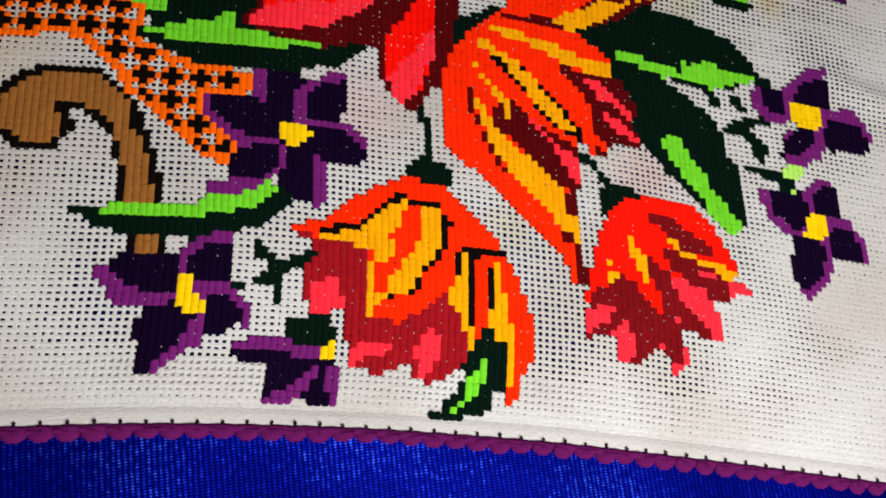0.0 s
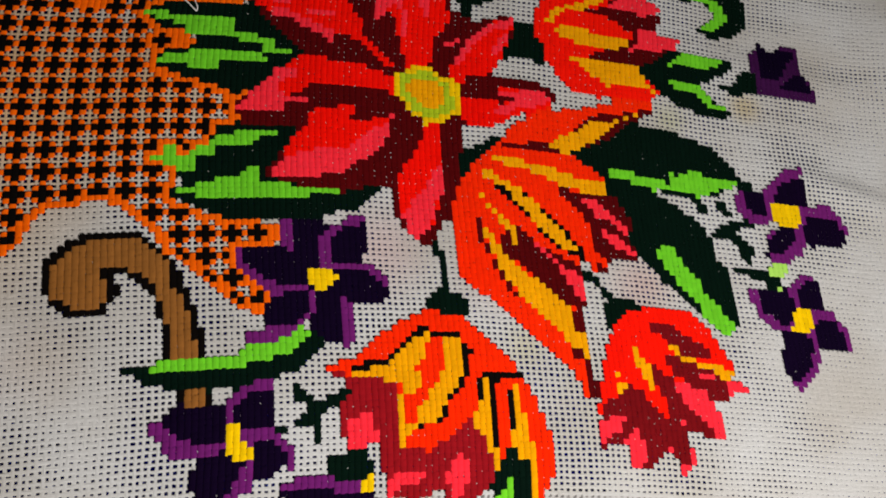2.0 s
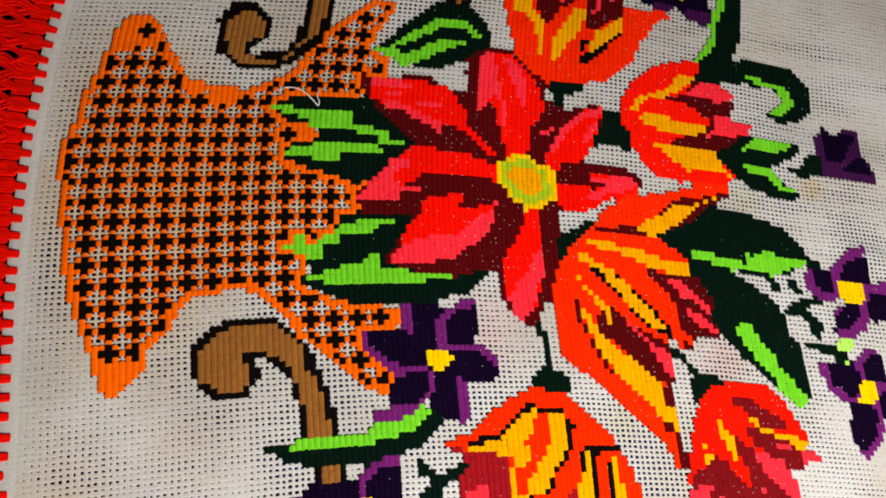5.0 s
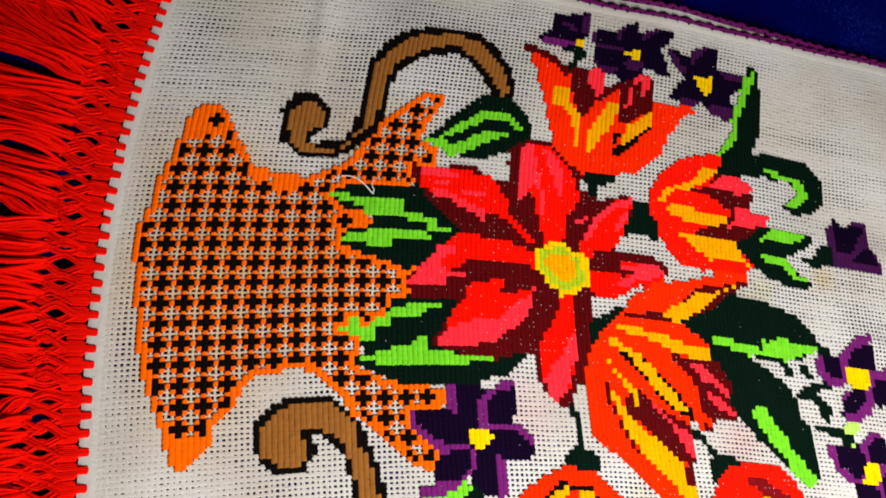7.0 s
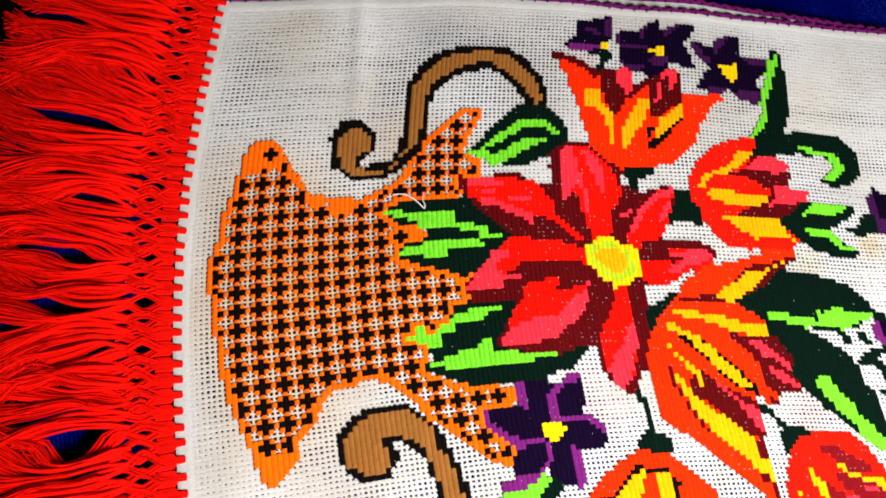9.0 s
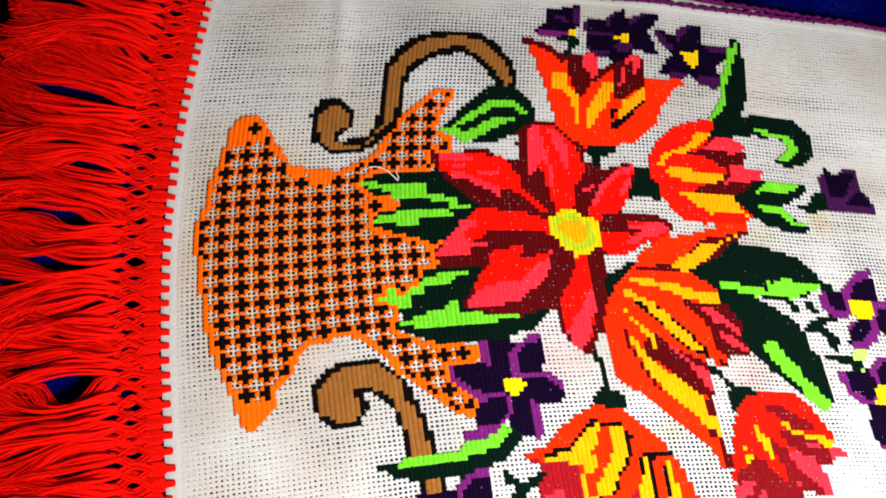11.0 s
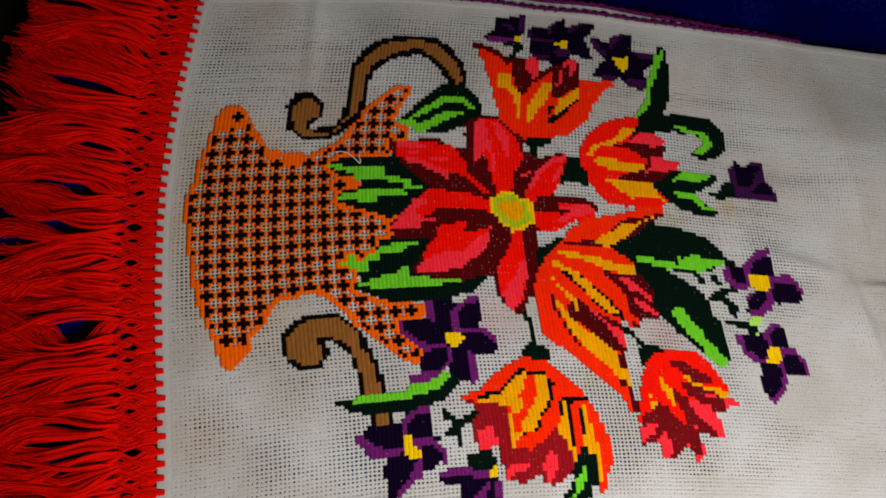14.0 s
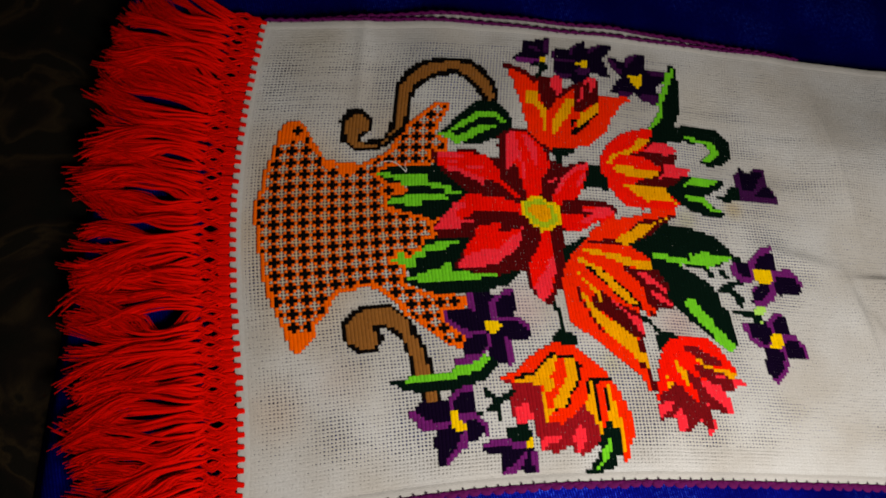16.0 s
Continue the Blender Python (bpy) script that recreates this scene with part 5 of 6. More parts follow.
def stitch_mesh(name, cells, seed, plump=None):
    """Plump cross-stitches: each a rounded kernel of yarn, ridged along its column and drawn in at the four holes, none quite like the next."""
    cells = np.array(sorted(cells), float)
    rng = np.random.default_rng(seed)
    n = len(cells)
    g = np.array([-1.0, -0.64, -0.22, 0.22, 0.64, 1.0])
    w = len(g)
    v, u = np.meshgrid(g, g, indexing="ij")
    u, v = u[None], v[None]
    plump = np.array([plump(int(a), int(b)) if plump else 1.0 for a, b in cells])[:, None, None]
    size = plump * np.where(rng.random((n, 1, 1)) < 0.04, 0.90, 1.0) * (1 + rng.normal(0, 0.025, (n, 1, 1)))
    jit = rng.normal(0, 0.020, (n, 2, 1, 1))
    slant = rng.normal(0.02, 0.02, (n, 1, 1))
    # free corners are drawn in round, shared ones hardly
    quarter = []
    for su in (-1, 1):
        for sv in (-1, 1):
            free = [((int(a) + su, int(b)) not in chart) + ((int(a), int(b) + sv) not in chart) for a, b in cells]
            deep = np.array([0.15, 0.26, 0.42])[free][:, None, None] + rng.uniform(-0.02, 0.05, (n, 1, 1))
            quarter.append(np.where((u * su > 0) & (v * sv > 0), deep, 0.0))
    corner = 1 - sum(quarter) * np.abs(u * v) ** 2.0
    i = cells[:, 0, None, None] + (0.545 * u * corner + slant * v) * size + jit[:, 0]
    j = cells[:, 1, None, None] + 0.565 * v * (0.45 * corner + 0.55) * size + jit[:, 1]
    # the two crossed legs, one lying over the other, and the swell between
    upper, under = np.exp(-(((u - 0.8 * v) / 0.52) ** 2)), np.exp(-(((u + 0.8 * v) / 0.45) ** 2))
    swell = (1 - 0.56 * np.abs(u) ** 2.8) * (1 - 0.03 * np.abs(v) ** 3)
    high = swell * (0.95 + 0.05 * np.maximum(upper, 0.7 * under))
    over_hem = 0.0007 * np.clip((J0 + 5.5 - cells[:, 1]) / 2, 0, 1)[:, None, None]
    z = 0.00026 + over_hem + high * (0.00076 + 0.0012 * (plump - 1) + rng.normal(0, 0.00002, (n, 1, 1)))
    faces = [strip_faces(n, w, w)]
    # the yarn runs on from stitch to stitch, down in the grooves between them
    at = {(int(a), int(b)): k * w * w for k, (a, b) in enumerate(cells)}
    mid, last = w // 2, w - 1
    runs = []
    for (a, b), k in at.items():
        if (a + 1, b) in at:
            m = at[a + 1, b]
            runs.append((k + mid * w + last, k + (mid - 1) * w + last, m + (mid - 1) * w, m + mid * w))
        if (a, b + 1) in at:
            m = at[a, b + 1]
            runs.append((k + last * w + mid, k + last * w + mid + 1, m + mid + 1, m + mid))
        if (a + 1, b + 1) in at and (a + 1, b) not in at and (a, b + 1) not in at:
            m = at[a + 1, b + 1]
            runs.append((k + last * w + last - 1, k + last * w + last, m, m + 1))
        if (a + 1, b - 1) in at and (a + 1, b) not in at and (a, b - 1) not in at:
            m = at[a + 1, b - 1]
            runs.append((k + last, k + w + last, m + last * w + 1, m + last * w))
    if runs:
        faces.append(np.array(runs))
    me = mesh_of(name, place(i, j, z).reshape(-1, 3), np.concatenate(faces))
    tone = me.attributes.new("tone", "FLOAT", "POINT")
    along = np.abs(np.sin(cells[:, 0] * 12.9898 + 4.1 * np.floor(cells[:, 1] / 9))) * 43.7 % 1.0
    tone.data.foreach_set("value", np.repeat(0.5 * rng.random(n) + 0.5 * along, w * w).astype(np.float32))
    return me


def pieces(cells):
    """Patches of touching stitches."""
    left, found = set(cells), []
    while left:
        todo, patch = [min(left)], []
        left.discard(todo[0])
        while todo:
            i, j = todo.pop()
            patch.append((i, j))
            for a in (-1, 0, 1):
                for b in (-1, 0, 1):
                    if (i + a, j + b) in left:
                        left.discard((i + a, j + b))
                        todo.append((i + a, j + b))
        found.append(patch)
    return sorted(found, key=len, reverse=True)


def close_gaps():
    """Stitch the single bare holes left inside the motifs in a neighbour's colour."""
    for _ in range(2):
        found = {}
        for i, j in {(a + c, b + d) for a, b in chart for c in (-1, 0, 1) for d in (-1, 0, 1)} - set(chart) - basket_cells - bare:
            near = [chart[i + c, j + d] for c in (-1, 0, 1) for d in (-1, 0, 1) if (i + c, j + d) in chart]
            near = [key for key in near if key[0] != "basket"]
            if len(near) >= 6:
                found[i, j] = max(sorted(set(near)), key=near.count)
        chart.update(found)


close_gaps()


def closeness():
    """How near each place of the canvas is to the embroidery, 0 to 1: the needle has drawn the holes open there."""
    a, b = math.ceil(I0), math.ceil(J0)
    near = np.zeros((int(I1) - a + 2, int(J1) - b + 2))
    for i, j in set(chart) | basket_cells:
        near[i - a, j - b] = 1
    for _ in range(60):
        pad = np.pad(near, 1, mode="edge")
        ring = np.maximum(np.maximum(pad[:-2, 1:-1], pad[2:, 1:-1]), np.maximum(pad[1:-1, :-2], pad[1:-1, 2:]))
        near = np.maximum(near, ring * 0.945)
    return a, b, near


def patchy(x, y):
    """Uneven, smooth patches between about -1 and 1."""
    rng = np.random.default_rng(12)
    out = 0
    for k in range(9):
        f, th, ph = rng.uniform(30, 140), rng.uniform(0, 6.28), rng.uniform(0, 6.28)
        out = out + np.sin(f * (x * math.cos(th) + y * math.sin(th)) + ph)
    return out / 3.2


# places where the cloth has been drawn open (+) or lies close (-): x, y, radius, change of the gaps
DRAWN = (
    (0.278, -0.172, 0.028, 0.16), (0.325, -0.115, 0.014, 0.25), (0.390, -0.140, 0.018, 0.18), (0.105, -0.197, 0.020, 0.14), (0.057, -0.191, 0.020, 0.10),  (0.111, -0.122, 0.015, 0.14),
    (0.188, -0.106, 0.014, 0.14), (0.053, -0.148, 0.022, -0.10), (0.015, -0.150, 0.050, -0.07), (0.385, -0.190, 0.045, -0.14), (0.172, -0.181, 0.014, -0.14), (0.251, -0.157, 0.010, -0.14), (0.194, -0.221, 0.012, -0.14), (0.000, 0.069, 0.020, -0.16), (-0.026, -0.010, 0.025, -0.14), (0.055, -0.077, 0.014, -0.16), (0.118, 0.166, 0.028, 0.15), (0.092, 0.122, 0.012, 0.17), (0.188, -0.092, 0.010, -0.10), (0.234, -0.083, 0.012, -0.14), (0.060, 0.150, 0.040, -0.12),
)


# runs where two or three wefts have slid apart in the close cloth: stitch, row, half length, half height, change of the gaps
SLID = (
    (134, 43.0, 16, 1.6, 0.26), (144, 41.0, 12, 1.0, 0.20), (156, 35.5, 13, 1.4, 0.28), (147, 28.0, 10, 2.2, 0.22), (150, 33.0, 8, 1.0, 0.20), (168, 18.5, 14, 2.6, 0.20), (166, 12.5, 9, 1.2, 0.18), (161, -14.0, 4, 7.0, 0.20),
    (158, 5.0, 12, 1.2, 0.16), (182, 26.0, 18, 1.4, 0.16), (20, 52.0, 16, 1.2, 0.18), (10, 45.0, 14, 1.0, 0.16), (16, 60.0, 14, 1.1, 0.14),
)


def weave():
    """Over-and-under threads of the open canvas; the gaps between them are real."""
    verts, faces, base = [], [], 0
    a0, b0, near = closeness()
    in_basket = np.zeros(near.shape, bool)
    for i, j in basket_cells:
        in_basket[i - a0, j - b0] = True
    for along_i in (True, False):
        lines = np.arange(math.ceil(J0), math.floor(J1) + 1) if along_i else np.arange(math.ceil(I0), math.floor(I1) + 1)
        lo, hi = (I0, I1) if along_i else (J0, J1)
        s = np.arange(math.ceil(lo * 2), math.floor(hi * 2) + 1) / 2
        line, s2 = np.meshgrid(lines, s, indexing="ij")
        i, j = (s2, line) if along_i else (line, s2)
        x, y = i * PU, j * PV
        rng = np.random.default_rng(5 if along_i else 9)
        pull = near[np.round(i - a0).astype(int).clip(0, near.shape[0] - 1), np.round(j - b0).astype(int).clip(0, near.shape[1] - 1)]
        gap = 0.18 + 0.29 * pull + (0.18 - 0.09 * pull) * patchy(x, y) + rng.normal(0, 0.06, i.shape) + rng.normal(0, 0.055 if along_i else 0.03, (len(lines), 1))
        gap = gap - 0.03 * np.clip((0.12 - x) / 0.08, 0, 1)
        for x0, y0, radius, more in DRAWN:
            gap = gap + more * np.exp(-((x - x0) ** 2 + (y - y0) ** 2) / radius ** 2)
        # drawn crosswise away from the stitches: long gaps between the wefts; close cloth at the far end and beside the hem
        gap = gap + (-0.05 if along_i else 0.09) * (1.1 - 0.4 * pull)
        gap = gap + (0.0 if along_i else 0.06) * np.clip((x - 0.22) / 0.15, 0, 1)
        streaky = np.clip((40 - i) / 30, 0, 1) * np.clip((j - 26) / 16, 0, 1)
        gap = gap + streaky * (-0.03 + rng.normal(0, 0.05, (len(lines), 1)) if along_i else 0.10)
        start = 146 - 34 * np.clip((j - 20) / 20, 0, 1) - 26 * np.clip((-26 - j) / 20, 0, 1)
        close = np.clip((i - start - 8 * patchy(y * 1.6, x)) / 18, 0, 1)
        gap = gap * (1 - close) + close * (0.09 + 0.06 * patchy(y * 0.7, x * 2) + rng.normal(0, 0.05, (len(lines), 1)) * patchy(x * 1.3, y * 0.3) if along_i else 0.30 + 0.16 * patchy(y, x))
        for i0, j0, long, tall, more in SLID:
            gap = gap + more * np.exp(-(((i - i0) / long) ** 2) - ((j - j0) / tall) ** 2)
        beside = np.clip((22 - (j - J0)) / 12, 0, 1) * np.clip((60 - i) / 40, 0, 1)
        gap = gap * (1 - 0.25 * beside)
        gap = np.where(in_basket[np.round(i - a0).astype(int).clip(0, near.shape[0] - 1), np.round(j - b0).astype(int).clip(0, near.shape[1] - 1)], 0.58 if along_i else 0.58, np.clip(gap, 0.05 if along_i else 0.08, 0.53))
        edge = np.minimum(np.minimum(j - J0, J1 - j) - 3.4, (i - I0) - 2.2)
        gap = np.where(edge < 0, 0.01, gap * np.clip(0.45 + edge * 0.22, 0, 1))
        half = 0.5 - gap / 2
        sway = np.cumsum(rng.normal(0, 0.02, i.shape), 1)
        sway = sway - np.stack([np.convolve(np.pad(r, 20, mode="edge"), np.ones(41) / 41, "valid") for r in sway])
        wob = sway + rng.normal(0, 0.034, i.shape)
        z = np.where(np.round(s2 * 2) % 2 == 0, np.where((np.round(s2) + line) % 2 == 0, 1, -1) * (1 if along_i else -1), 0) * 0.00004 + (0.00002 if along_i else 0.0)
        rows = []
        for k, dz in ((-1, -0.00009), (-0.5, 0.00006), (0, 0.00001), (0.5, 0.00006), (1, -0.00009)):
            off = wob + k * half
            rows.append(place(i, j + off, z + dz) if along_i else place(i + off, j, z + dz))
        v = np.stack(rows, 2)
        f = strip_faces(len(lines), len(s), 5)
        verts.append(v.reshape(-1, 3))
        faces.append((f if not along_i else f[:, ::-1]) + base)
        base += verts[-1].shape[0]
    me = mesh_of("cloth", np.concatenate(verts), np.concatenate(faces))
    me.materials.append(COTTON_WEFT)
    me.materials.append(COTTON_WARP)
    me.polygons.foreach_set("material_index", np.concatenate([np.full(len(f), k, np.int32) for k, f in enumerate(faces)]))
    return me


part("cloth", weave(), COTTON_WEFT, towel, "open-weave white cotton canvas")


def basket_plump(i, j):
    """Fat black stitches; the orange ones between the crosses are squeezed small, those of the border are full."""
    if chart[i, j][1] == "BLACK":
        return 1.14
    ring = [(i + a, j + b) for a in (-1, 0, 1) for b in (-1, 0, 1) if a or b]
    open_or_black = sum(1 for c in ring if (c in basket_cells and c not in chart) or (c in chart and chart[c][1] == "BLACK"))
    return 0.94 if open_or_black >= 4 else 1.03


def embroider():
    groups = {}
    for cell, key in chart.items():
        groups.setdefault(key, []).append(cell)
    made, seed = {}, 100
    for motif, colour in sorted(groups, key=lambda k: (k[0], k[1] != first_colour[k[0]])):
        kind = motif.split("_")[0]
        for patch in pieces(groups[motif, colour]):
            seed += 1
            me = stitch_mesh(kind, patch, seed, basket_plump if kind == "basket" else None)
            if motif not in made:
                made[motif] = part(kind + "_motif", me, YARN[colour], towel, MOTIF_LABELS[kind])
            else:
                part("cross" if kind == "basket" and colour == "BLACK" else PART_NAMES[colour], me, YARN[colour], made[motif])


embroider()


def flecks():
    """Bits of white canvas thread that show between the stitches."""
    rng = random.Random(31)
    paths = []
    for (i, j), (motif, colour) in sorted(chart.items()):
        rate = {"MAROON": 0.15, "WINE": 0.15, "GARNET": 0.15, "CRIMSON": 0.11, "RED": 0.10, "ROSE": 0.10, "ORANGE": 0.09, "DARK": 0.012, "INK": 0.015, "PURPLE": 0.07}.get(colour, 0.0)
        if rng.random() < rate and (i + 1, j + 1) in chart and (i + 1, j) in chart and (i, j + 1) in chart:
            a = rng.uniform(0, 6.28)
            k = np.linspace(-1, 1, 4) * rng.uniform(0.05, 0.12)
            paths.append(place(i + 0.5 + k * math.cos(a), j + 0.5 + k * math.sin(a), np.array([0.0004, 0.0009, 0.0009, 0.0004])))
    me = mesh_of("canvas_fleck", *tubes(paths, np.full((len(paths), 4), 0.00017), 4))
    ob = part("canvas_fleck", me, COTTON_WEFT, towel, "specks of white canvas between stitches")
    return tagged(ob, "specks of white canvas between stitches", kind="stuff")


flecks()


# ---- purple crochet edging ----
def scallop_mesh():
    """One crochet shell: a plump half disc, faintly ridged where its five loops meet, on a bar."""
    r, a = np.meshgrid(np.linspace(0, 1, 7), np.radians(np.linspace(-88, 88, 21)), indexing="ij")
    ridge = 1 - 0.10 * np.cos(5 * a + np.pi) ** 4 * r
    x, y = np.sin(a) * r * 0.0050, -np.cos(a) * r * 0.0043 * ridge - 0.0004
    z = 0.0004 + 0.0013 * np.sqrt(np.clip(1 - r ** 3, 0, 1)) * (0.90 + 0.10 * np.cos(10 * a)) - 0.0010 * r ** 4
    bar = np.stack([np.linspace(-0.0049, 0.0049, 6), np.full(6, -0.0005), np.full(6, 0.0005)], -1)
    v2, f2 = tubes([bar], np.full((1, 6), 0.0011), 6)
    v1, f1 = np.stack([x, y, z], -1).reshape(-1, 3), strip_faces(1, 7, 21)
    return mesh_of("scallop", np.concatenate([v1, v2]), np.concatenate([f1, f2 + len(v1)]))


def pin_mesh():
    """The short dark stitch over the hem's edge."""
    path = np.stack([np.array([0, 0.0003, 0.0001, -0.0002, 0.0002, 0.0]), np.linspace(0.0006, 0.0032, 6), np.array([0.0006, 0.0012, 0.0014, 0.0013, 0.0011, 0.0006])], -1)
    return mesh_of("pin_stitch", *tubes([path], np.array([[0.0006, 0.0006, 0.00055, 0.0005, 0.0005, 0.0003]]), 6))


def edging(edge, i_a, i_end, facing, low=0.0, deep=1.0):
    """A cord along the edge j = edge(i), with a shell and a pin at every step."""
    i = np.linspace(i_a, i_end, 600)
    j = edge(i) + 0.35 * facing + 0.06 * np.sin(i * 1.7)
    cord = place(i, j, np.full(600, 0.0003 - low))[None]
    head = part("lace_edging", mesh_of("lace_edging", *tubes(cord, np.full((1, 600), 0.0017 * deep ** 2), 6)), LACE, towel, "purple crocheted scallop edging")
    rng = random.Random(7)
    step, k = 3.17, i_a + 1.5
    while k < i_end:
        a, b = place(k - 0.5, edge(k - 0.5), 0.0), place(k + 0.5, edge(k + 0.5), 0.0)
        turn = math.degrees(math.atan2(b[1] - a[1], b[0] - a[0])) + rng.uniform(-5, 5) + (180 if facing > 0 else 0)
        p = place(k, edge(k) + 0.45 * facing, 0.0004 - low)
        m = pose(*p, rng.uniform(-10, 10), rng.uniform(-8, 8), turn) @ Matrix.Diagonal((rng.uniform(0.95, 1.05), deep * rng.uniform(0.85, 1.12), 1, 1))
        part("scallop", SCALLOP, LACE, head).matrix_world = m
        part("pin_stitch", PIN, LACE_DARK, head).matrix_world = m
        k += step
    return head


def far_edge(i):
    """Where the far edging is sewn on: over the hem, a little further in along the middle."""
    return J1 - 1.1 * np.clip((i - 40) / 45, 0, 1) * np.clip((165 - i) / 40, 0, 1)


SCALLOP, PIN = scallop_mesh(), pin_mesh()
edging(lambda i: J0 + 0 * i, I0, I1, -1)
edging(far_edge, I0, 167.5, 1, 0.0, 0.78)


# ---- the towel's other layer, folded under it, shows along the far edge ----
def under_edge(i):
    return far_edge(i) - 0.8 + 4.3 * np.clip((i + 2) / 50, 0, 1) ** 0.7 * np.clip((172 - i) / 70, 0, 1) ** 0.7


def under_layer():
    n = 300
    i = np.linspace(2, 166, n)
    v = np.linspace(0, 1, 8)
    far = under_edge(i)
    j = (J1 - 3.0) + (far - J1 + 3.0)[:, None] * v[None]
    z = -0.0009 - 0.0003 * v[None] ** 4 + 0.00012 * np.sin(i[:, None] * 2.1 + 5 * v[None])
    part("under_hem", mesh_of("under_hem", place(np.repeat(i[:, None], 8, 1), j, z), strip_faces(1, n, 8)[:, ::-1]), HEM, towel, "white hem of the layer folded beneath")
    edging(under_edge, 2, 160, 1, 0.0008, 0.78)


under_layer()

# ---- red fringe ----
TASSELS = 50
# where the yarns lie parted and the cloth below shows: x, y, half length, half width
PARTED = (
    (-0.0920, -0.0826, 0.022, 0.0064), (-0.0820, 0.0206, 0.018, 0.0048), (-0.0735, 0.0085, 0.010, 0.0024), (-0.1210, 0.0095, 0.015, 0.0024), (-0.0725, 0.0700, 0.014, 0.0024), (-0.0740, 0.0810, 0.014, 0.0022),
    (-0.0579, 0.1344, 0.016, 0.0032), (-0.0851, 0.1665, 0.014, 0.0034), (-0.0640, 0.1980, 0.010, 0.0030), (-0.0595, 0.1190, 0.014, 0.0024), (-0.0616, 0.1021, 0.008, 0.0018), (-0.1268, 0.1036, 0.012, 0.0020), (-0.1256, 0.0378, 0.014, 0.0026),
    (-0.0790, -0.0600, 0.012, 0.0022), (-0.0807, -0.1042, 0.010, 0.0022), (-0.1150, -0.0379, 0.013, 0.0020), (-0.0791, -0.0341, 0.012, 0.0018), (-0.1166, -0.1356, 0.014, 0.0022), (-0.0685, -0.1532, 0.010, 0.0026), (-0.0884, -0.1813, 0.012, 0.0028), (-0.1140, -0.1897, 0.010, 0.0026), (-0.0929, -0.2052, 0.012, 0.0030),
)


def drift(k, t):
    """How the yarns swing together, sideways: smooth along the edge and along their length."""
    return 0.0105 * np.sin(0.62 * k + 2.6 * t + 0.4) * t + 0.0080 * np.sin(1.31 * k - 3.9 * t + 2.0) * t + 0.0050 * np.sin(2.3 * k + 7.0 * t) * t


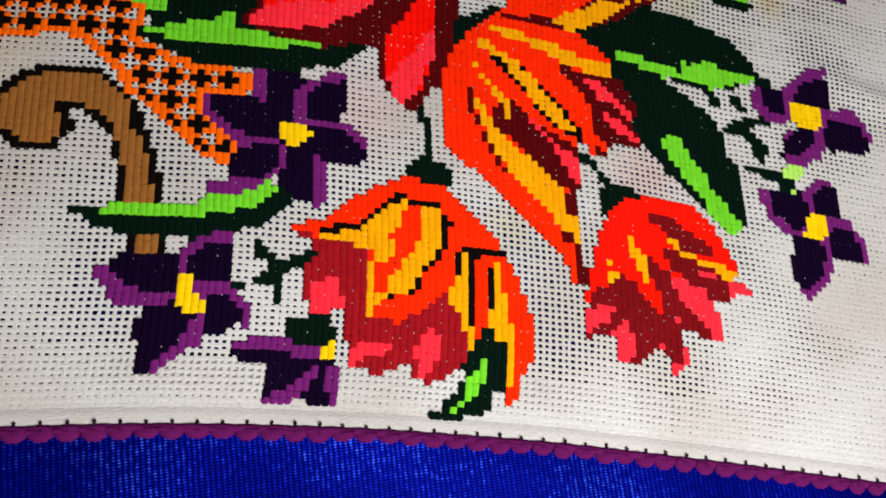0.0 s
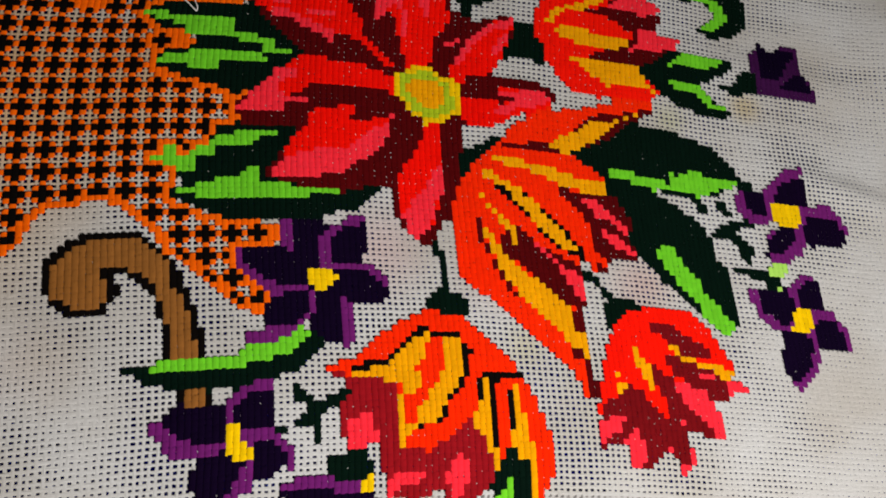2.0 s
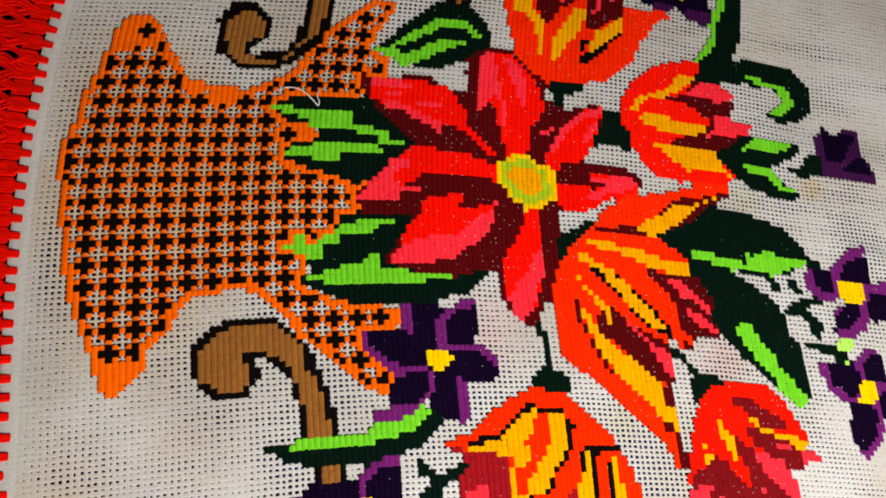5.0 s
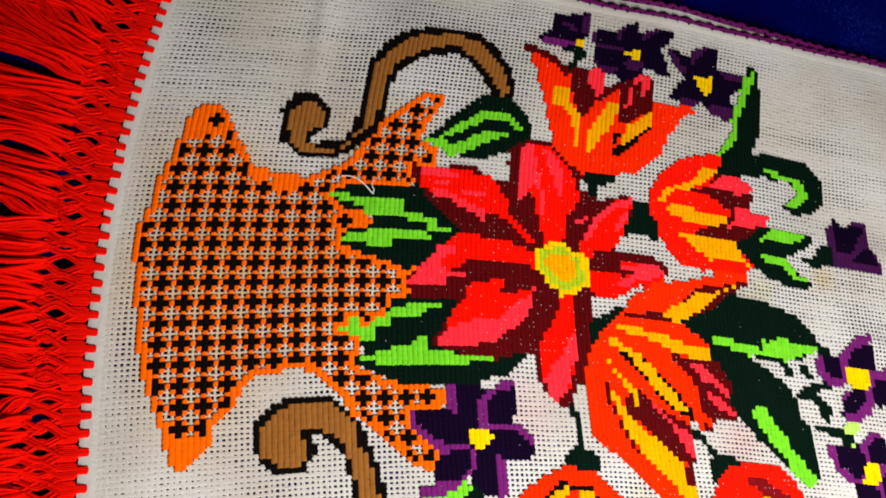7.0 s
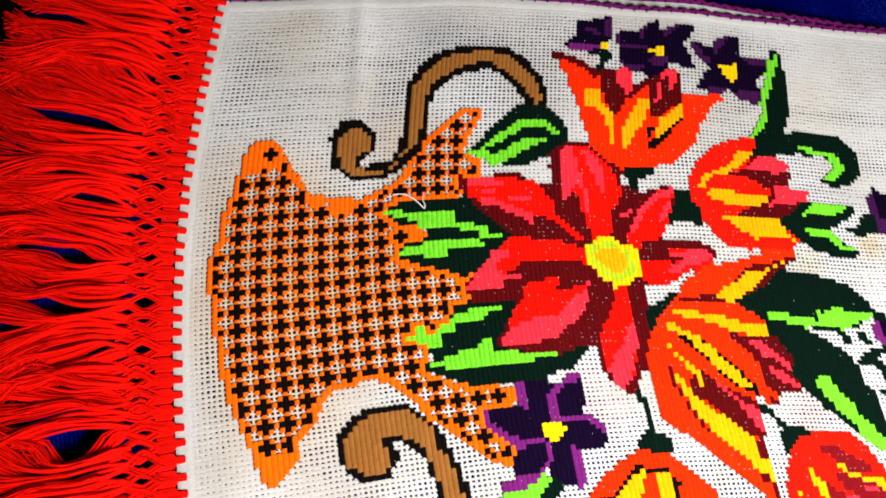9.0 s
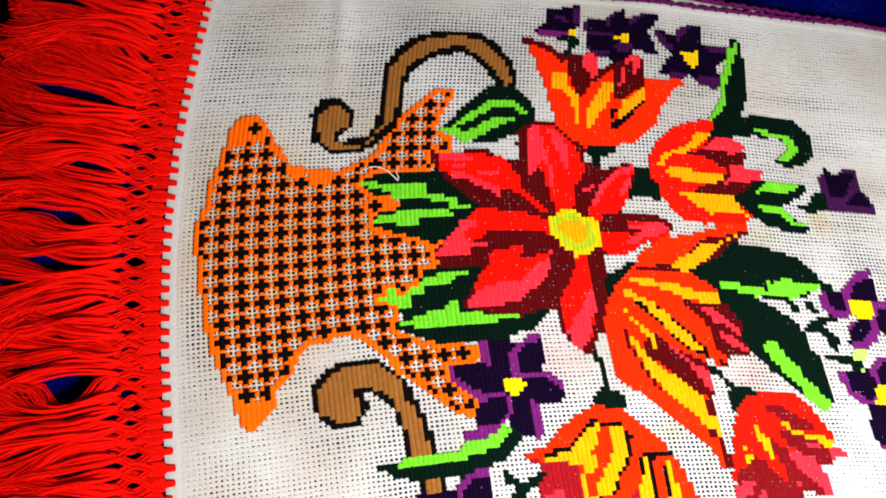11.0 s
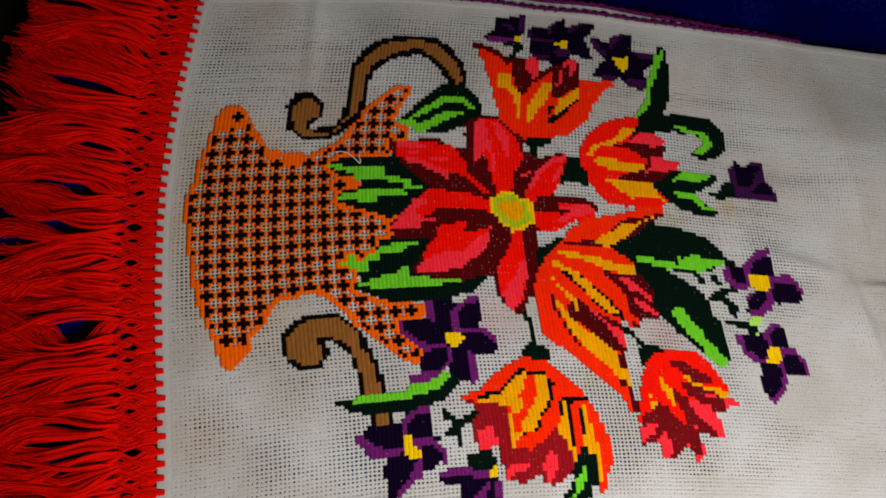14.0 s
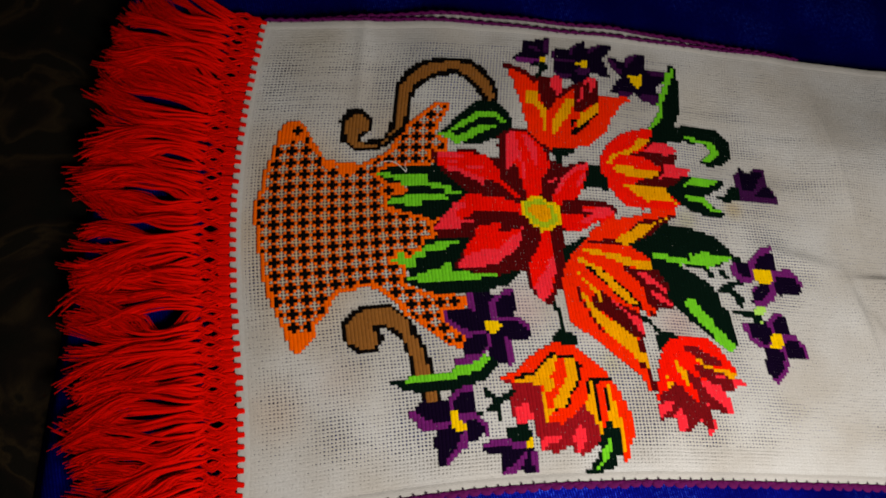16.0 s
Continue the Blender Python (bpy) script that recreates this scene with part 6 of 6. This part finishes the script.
def fringe():
    rng = np.random.default_rng(21)
    js = np.linspace(J0 + 0.6, J1 - 0.6, TASSELS)
    root = place(np.full(TASSELS, I0), js, np.zeros(TASSELS))
    ahead = place(np.full(TASSELS, I0), js + 1, np.zeros(TASSELS)) - root
    out = np.stack([-ahead[:, 1], ahead[:, 0], np.zeros(TASSELS)], -1)
    out /= np.linalg.norm(out, axis=1, keepdims=True)
    side = np.stack([out[:, 1], -out[:, 0], np.zeros(TASSELS)], -1)
    gapw = np.linalg.norm(root[1] - root[0])
    m = 19
    t = np.linspace(0, 1, m)
    up = np.array([0.0, 0.0, 1.0])
    head_paths, head_rad, tassels = [], [], []

    def lay(k, d, lat, z, r):
        head_paths.append(root[k] + out[k] * d[:, None] + side[k] * lat[:, None] + up * z[:, None])
        head_rad.append(np.full(m, r) if np.isscalar(r) else r)

    for k in range(TASSELS):
        # loops over the hem, narrow where they enter the canvas
        tooth, skew = rng.normal(0, 0.0004), rng.normal(0, 0.0004)
        for c in np.linspace(-2.1, 2.1, 8):
            wide = np.clip((t - 0.33) / 0.12, 0, 1)
            lat = c * 0.00162 * (0.36 + 0.64 * wide * wide * (3 - 2 * wide))
            lay(k, -0.0027 + tooth + 0.0002 * abs(c) + t * 0.0140, lat + skew * (1 - t), 0.0011 + 0.0004 * np.sin(np.pi * t) - 0.0001 * abs(c), 0.00088 * np.clip(0.8 + t, 0, 1))
        # yarns that part to both neighbours, cross, and part again
        ease1 = rng.uniform(-0.0024, 0.0024)
        for half in (-1, 1):
            shift, yarns = rng.normal(0, 0.0010), rng.choice([6, 7, 8, 9, 10, 12, 14])
            for c in range(yarns):
                q = t * t * (3 - 2 * t)
                wob = rng.normal(0, 0.0006)
                lay(k, 0.0090 + ease1 + t * 0.0110, half * 0.5 * gapw * q + (c - (yarns - 1) / 2) * 0.00044 + wob + shift * q, 0.0013 + 0.0003 * np.sin(np.pi * t + c) + (0.0003 if half > 0 else 0) + 0.0004 * np.cos(2.1 * c), 0.00066)
                lay(k, 0.0190 + ease1 + t * 0.0110, half * 0.5 * gapw * (1 - q) + (c - (yarns - 1) / 2) * 0.00044 + wob + shift * (1 - q), 0.0013 + 0.0003 * np.sin(np.pi * t + c) + (0.0003 if half < 0 else 0) + 0.0004 * np.cos(2.1 * c), 0.00066)
        # free ends: four soft ropes of yarn to a tassel, lying at different heights, that wander and close up with their neighbours
        strands, radii = [], []
        sweep = 0.20 * (js[k] + 8) / 75.0 + rng.normal(0, 0.05)
        for rope in (-0.40, -0.22, 0.0, 0.22, 0.40):
            aside, full, long = rng.normal(0, 0.06), rng.uniform(0.85, 1.25), 0.081 + rng.normal(0, 0.006) + 0.005 * math.sin(k * 0.9)
            start, lift = rng.uniform(-0.0045, 0.0005), rng.uniform(0.0, 0.0060)
            sway, phase = rng.normal(0, 0.0016), rng.uniform(0, 6.28)
            for s in range(18):
                turn, out_r = s * 2.4 + rng.uniform(0, 0.6), (0.30 + 0.70 * math.sqrt(s / 17)) * 0.00125 * full
                length = long + rng.normal(0, 0.004)
                loose = np.clip(0.75 + 0.6 * t, 0, 1) * (1 + 0.7 * t ** 2)
                twist = turn + 2.2 * t
                lat = rope * np.clip(0.45 + 5 * t, 0, 1) * gapw + out_r * np.cos(twist) * loose + t * length * (sweep + aside) + drift(k + rope, t) + sway * np.sin(5 * t + phase) * t + rng.normal(0, 0.0022) * t ** 2.4
                z = 0.0016 + lift * np.clip(5 * t, 0, 1) * (1 - 0.55 * t) + out_r * np.sin(twist) * loose * 0.8 - 0.0042 * t
                p = root[k] + out[k] * (0.0285 + start + t * (length - start))[:, None] + side[k] * lat[:, None] + up * np.maximum(z, -0.0030)[:, None]
                for x0, y0, half, wide in PARTED:
                    off = p[:, 1] - y0 - 0.25 * (p[:, 0] - x0) * (js[k] + 8) / -75.0
                    away = np.exp(-((p[:, 0] - x0) / half) ** 2)
                    p[:, 1] += np.tanh(off / 0.0012) * wide * away * np.exp(-(off / 0.009) ** 2)
                strands.append(p)
                radii.append(rng.uniform(0.00045, 0.00072) * np.clip(1.15 - 0.55 * t, 0, 1))
        tassels.append((np.array(strands), np.array(radii)))
    head = part("fringe", mesh_of("fringe", *tubes(head_paths, np.array(head_rad), 4)), FRINGE, towel, "knotted red yarn heading of the fringe")
    for paths, rad in tassels:
        part("tassel", mesh_of("tassel", *tubes(paths, rad, 3)), FRINGE, head)


fringe()


# ---- a loose white thread on the embroidery ----
def loose_thread():
    t = np.linspace(0, 1, 30)
    a, b, c = (np.array((x, y, float(ripple(x, y)))) for x, y in ((0.0916, 0.0465), (0.1096, 0.0357), (0.1100, 0.0462)))
    p = a + (b - a) * t[:, None] + np.stack([0 * t, 0.003 * np.sin(np.pi * t), 0.0016 + 0.002 * np.sin(np.pi * t)], -1)
    q = b + (c - b) * t[:, None] + np.stack([0.0006 * np.sin(9 * t), 0 * t, 0.0016 + 0.0012 * np.sin(np.pi * t)], -1)
    return part("thread", mesh_of("thread", *tubes([p, q], np.full((2, 30), 0.00032), 5)), THREAD, towel, "loose white thread end")


loose_thread()
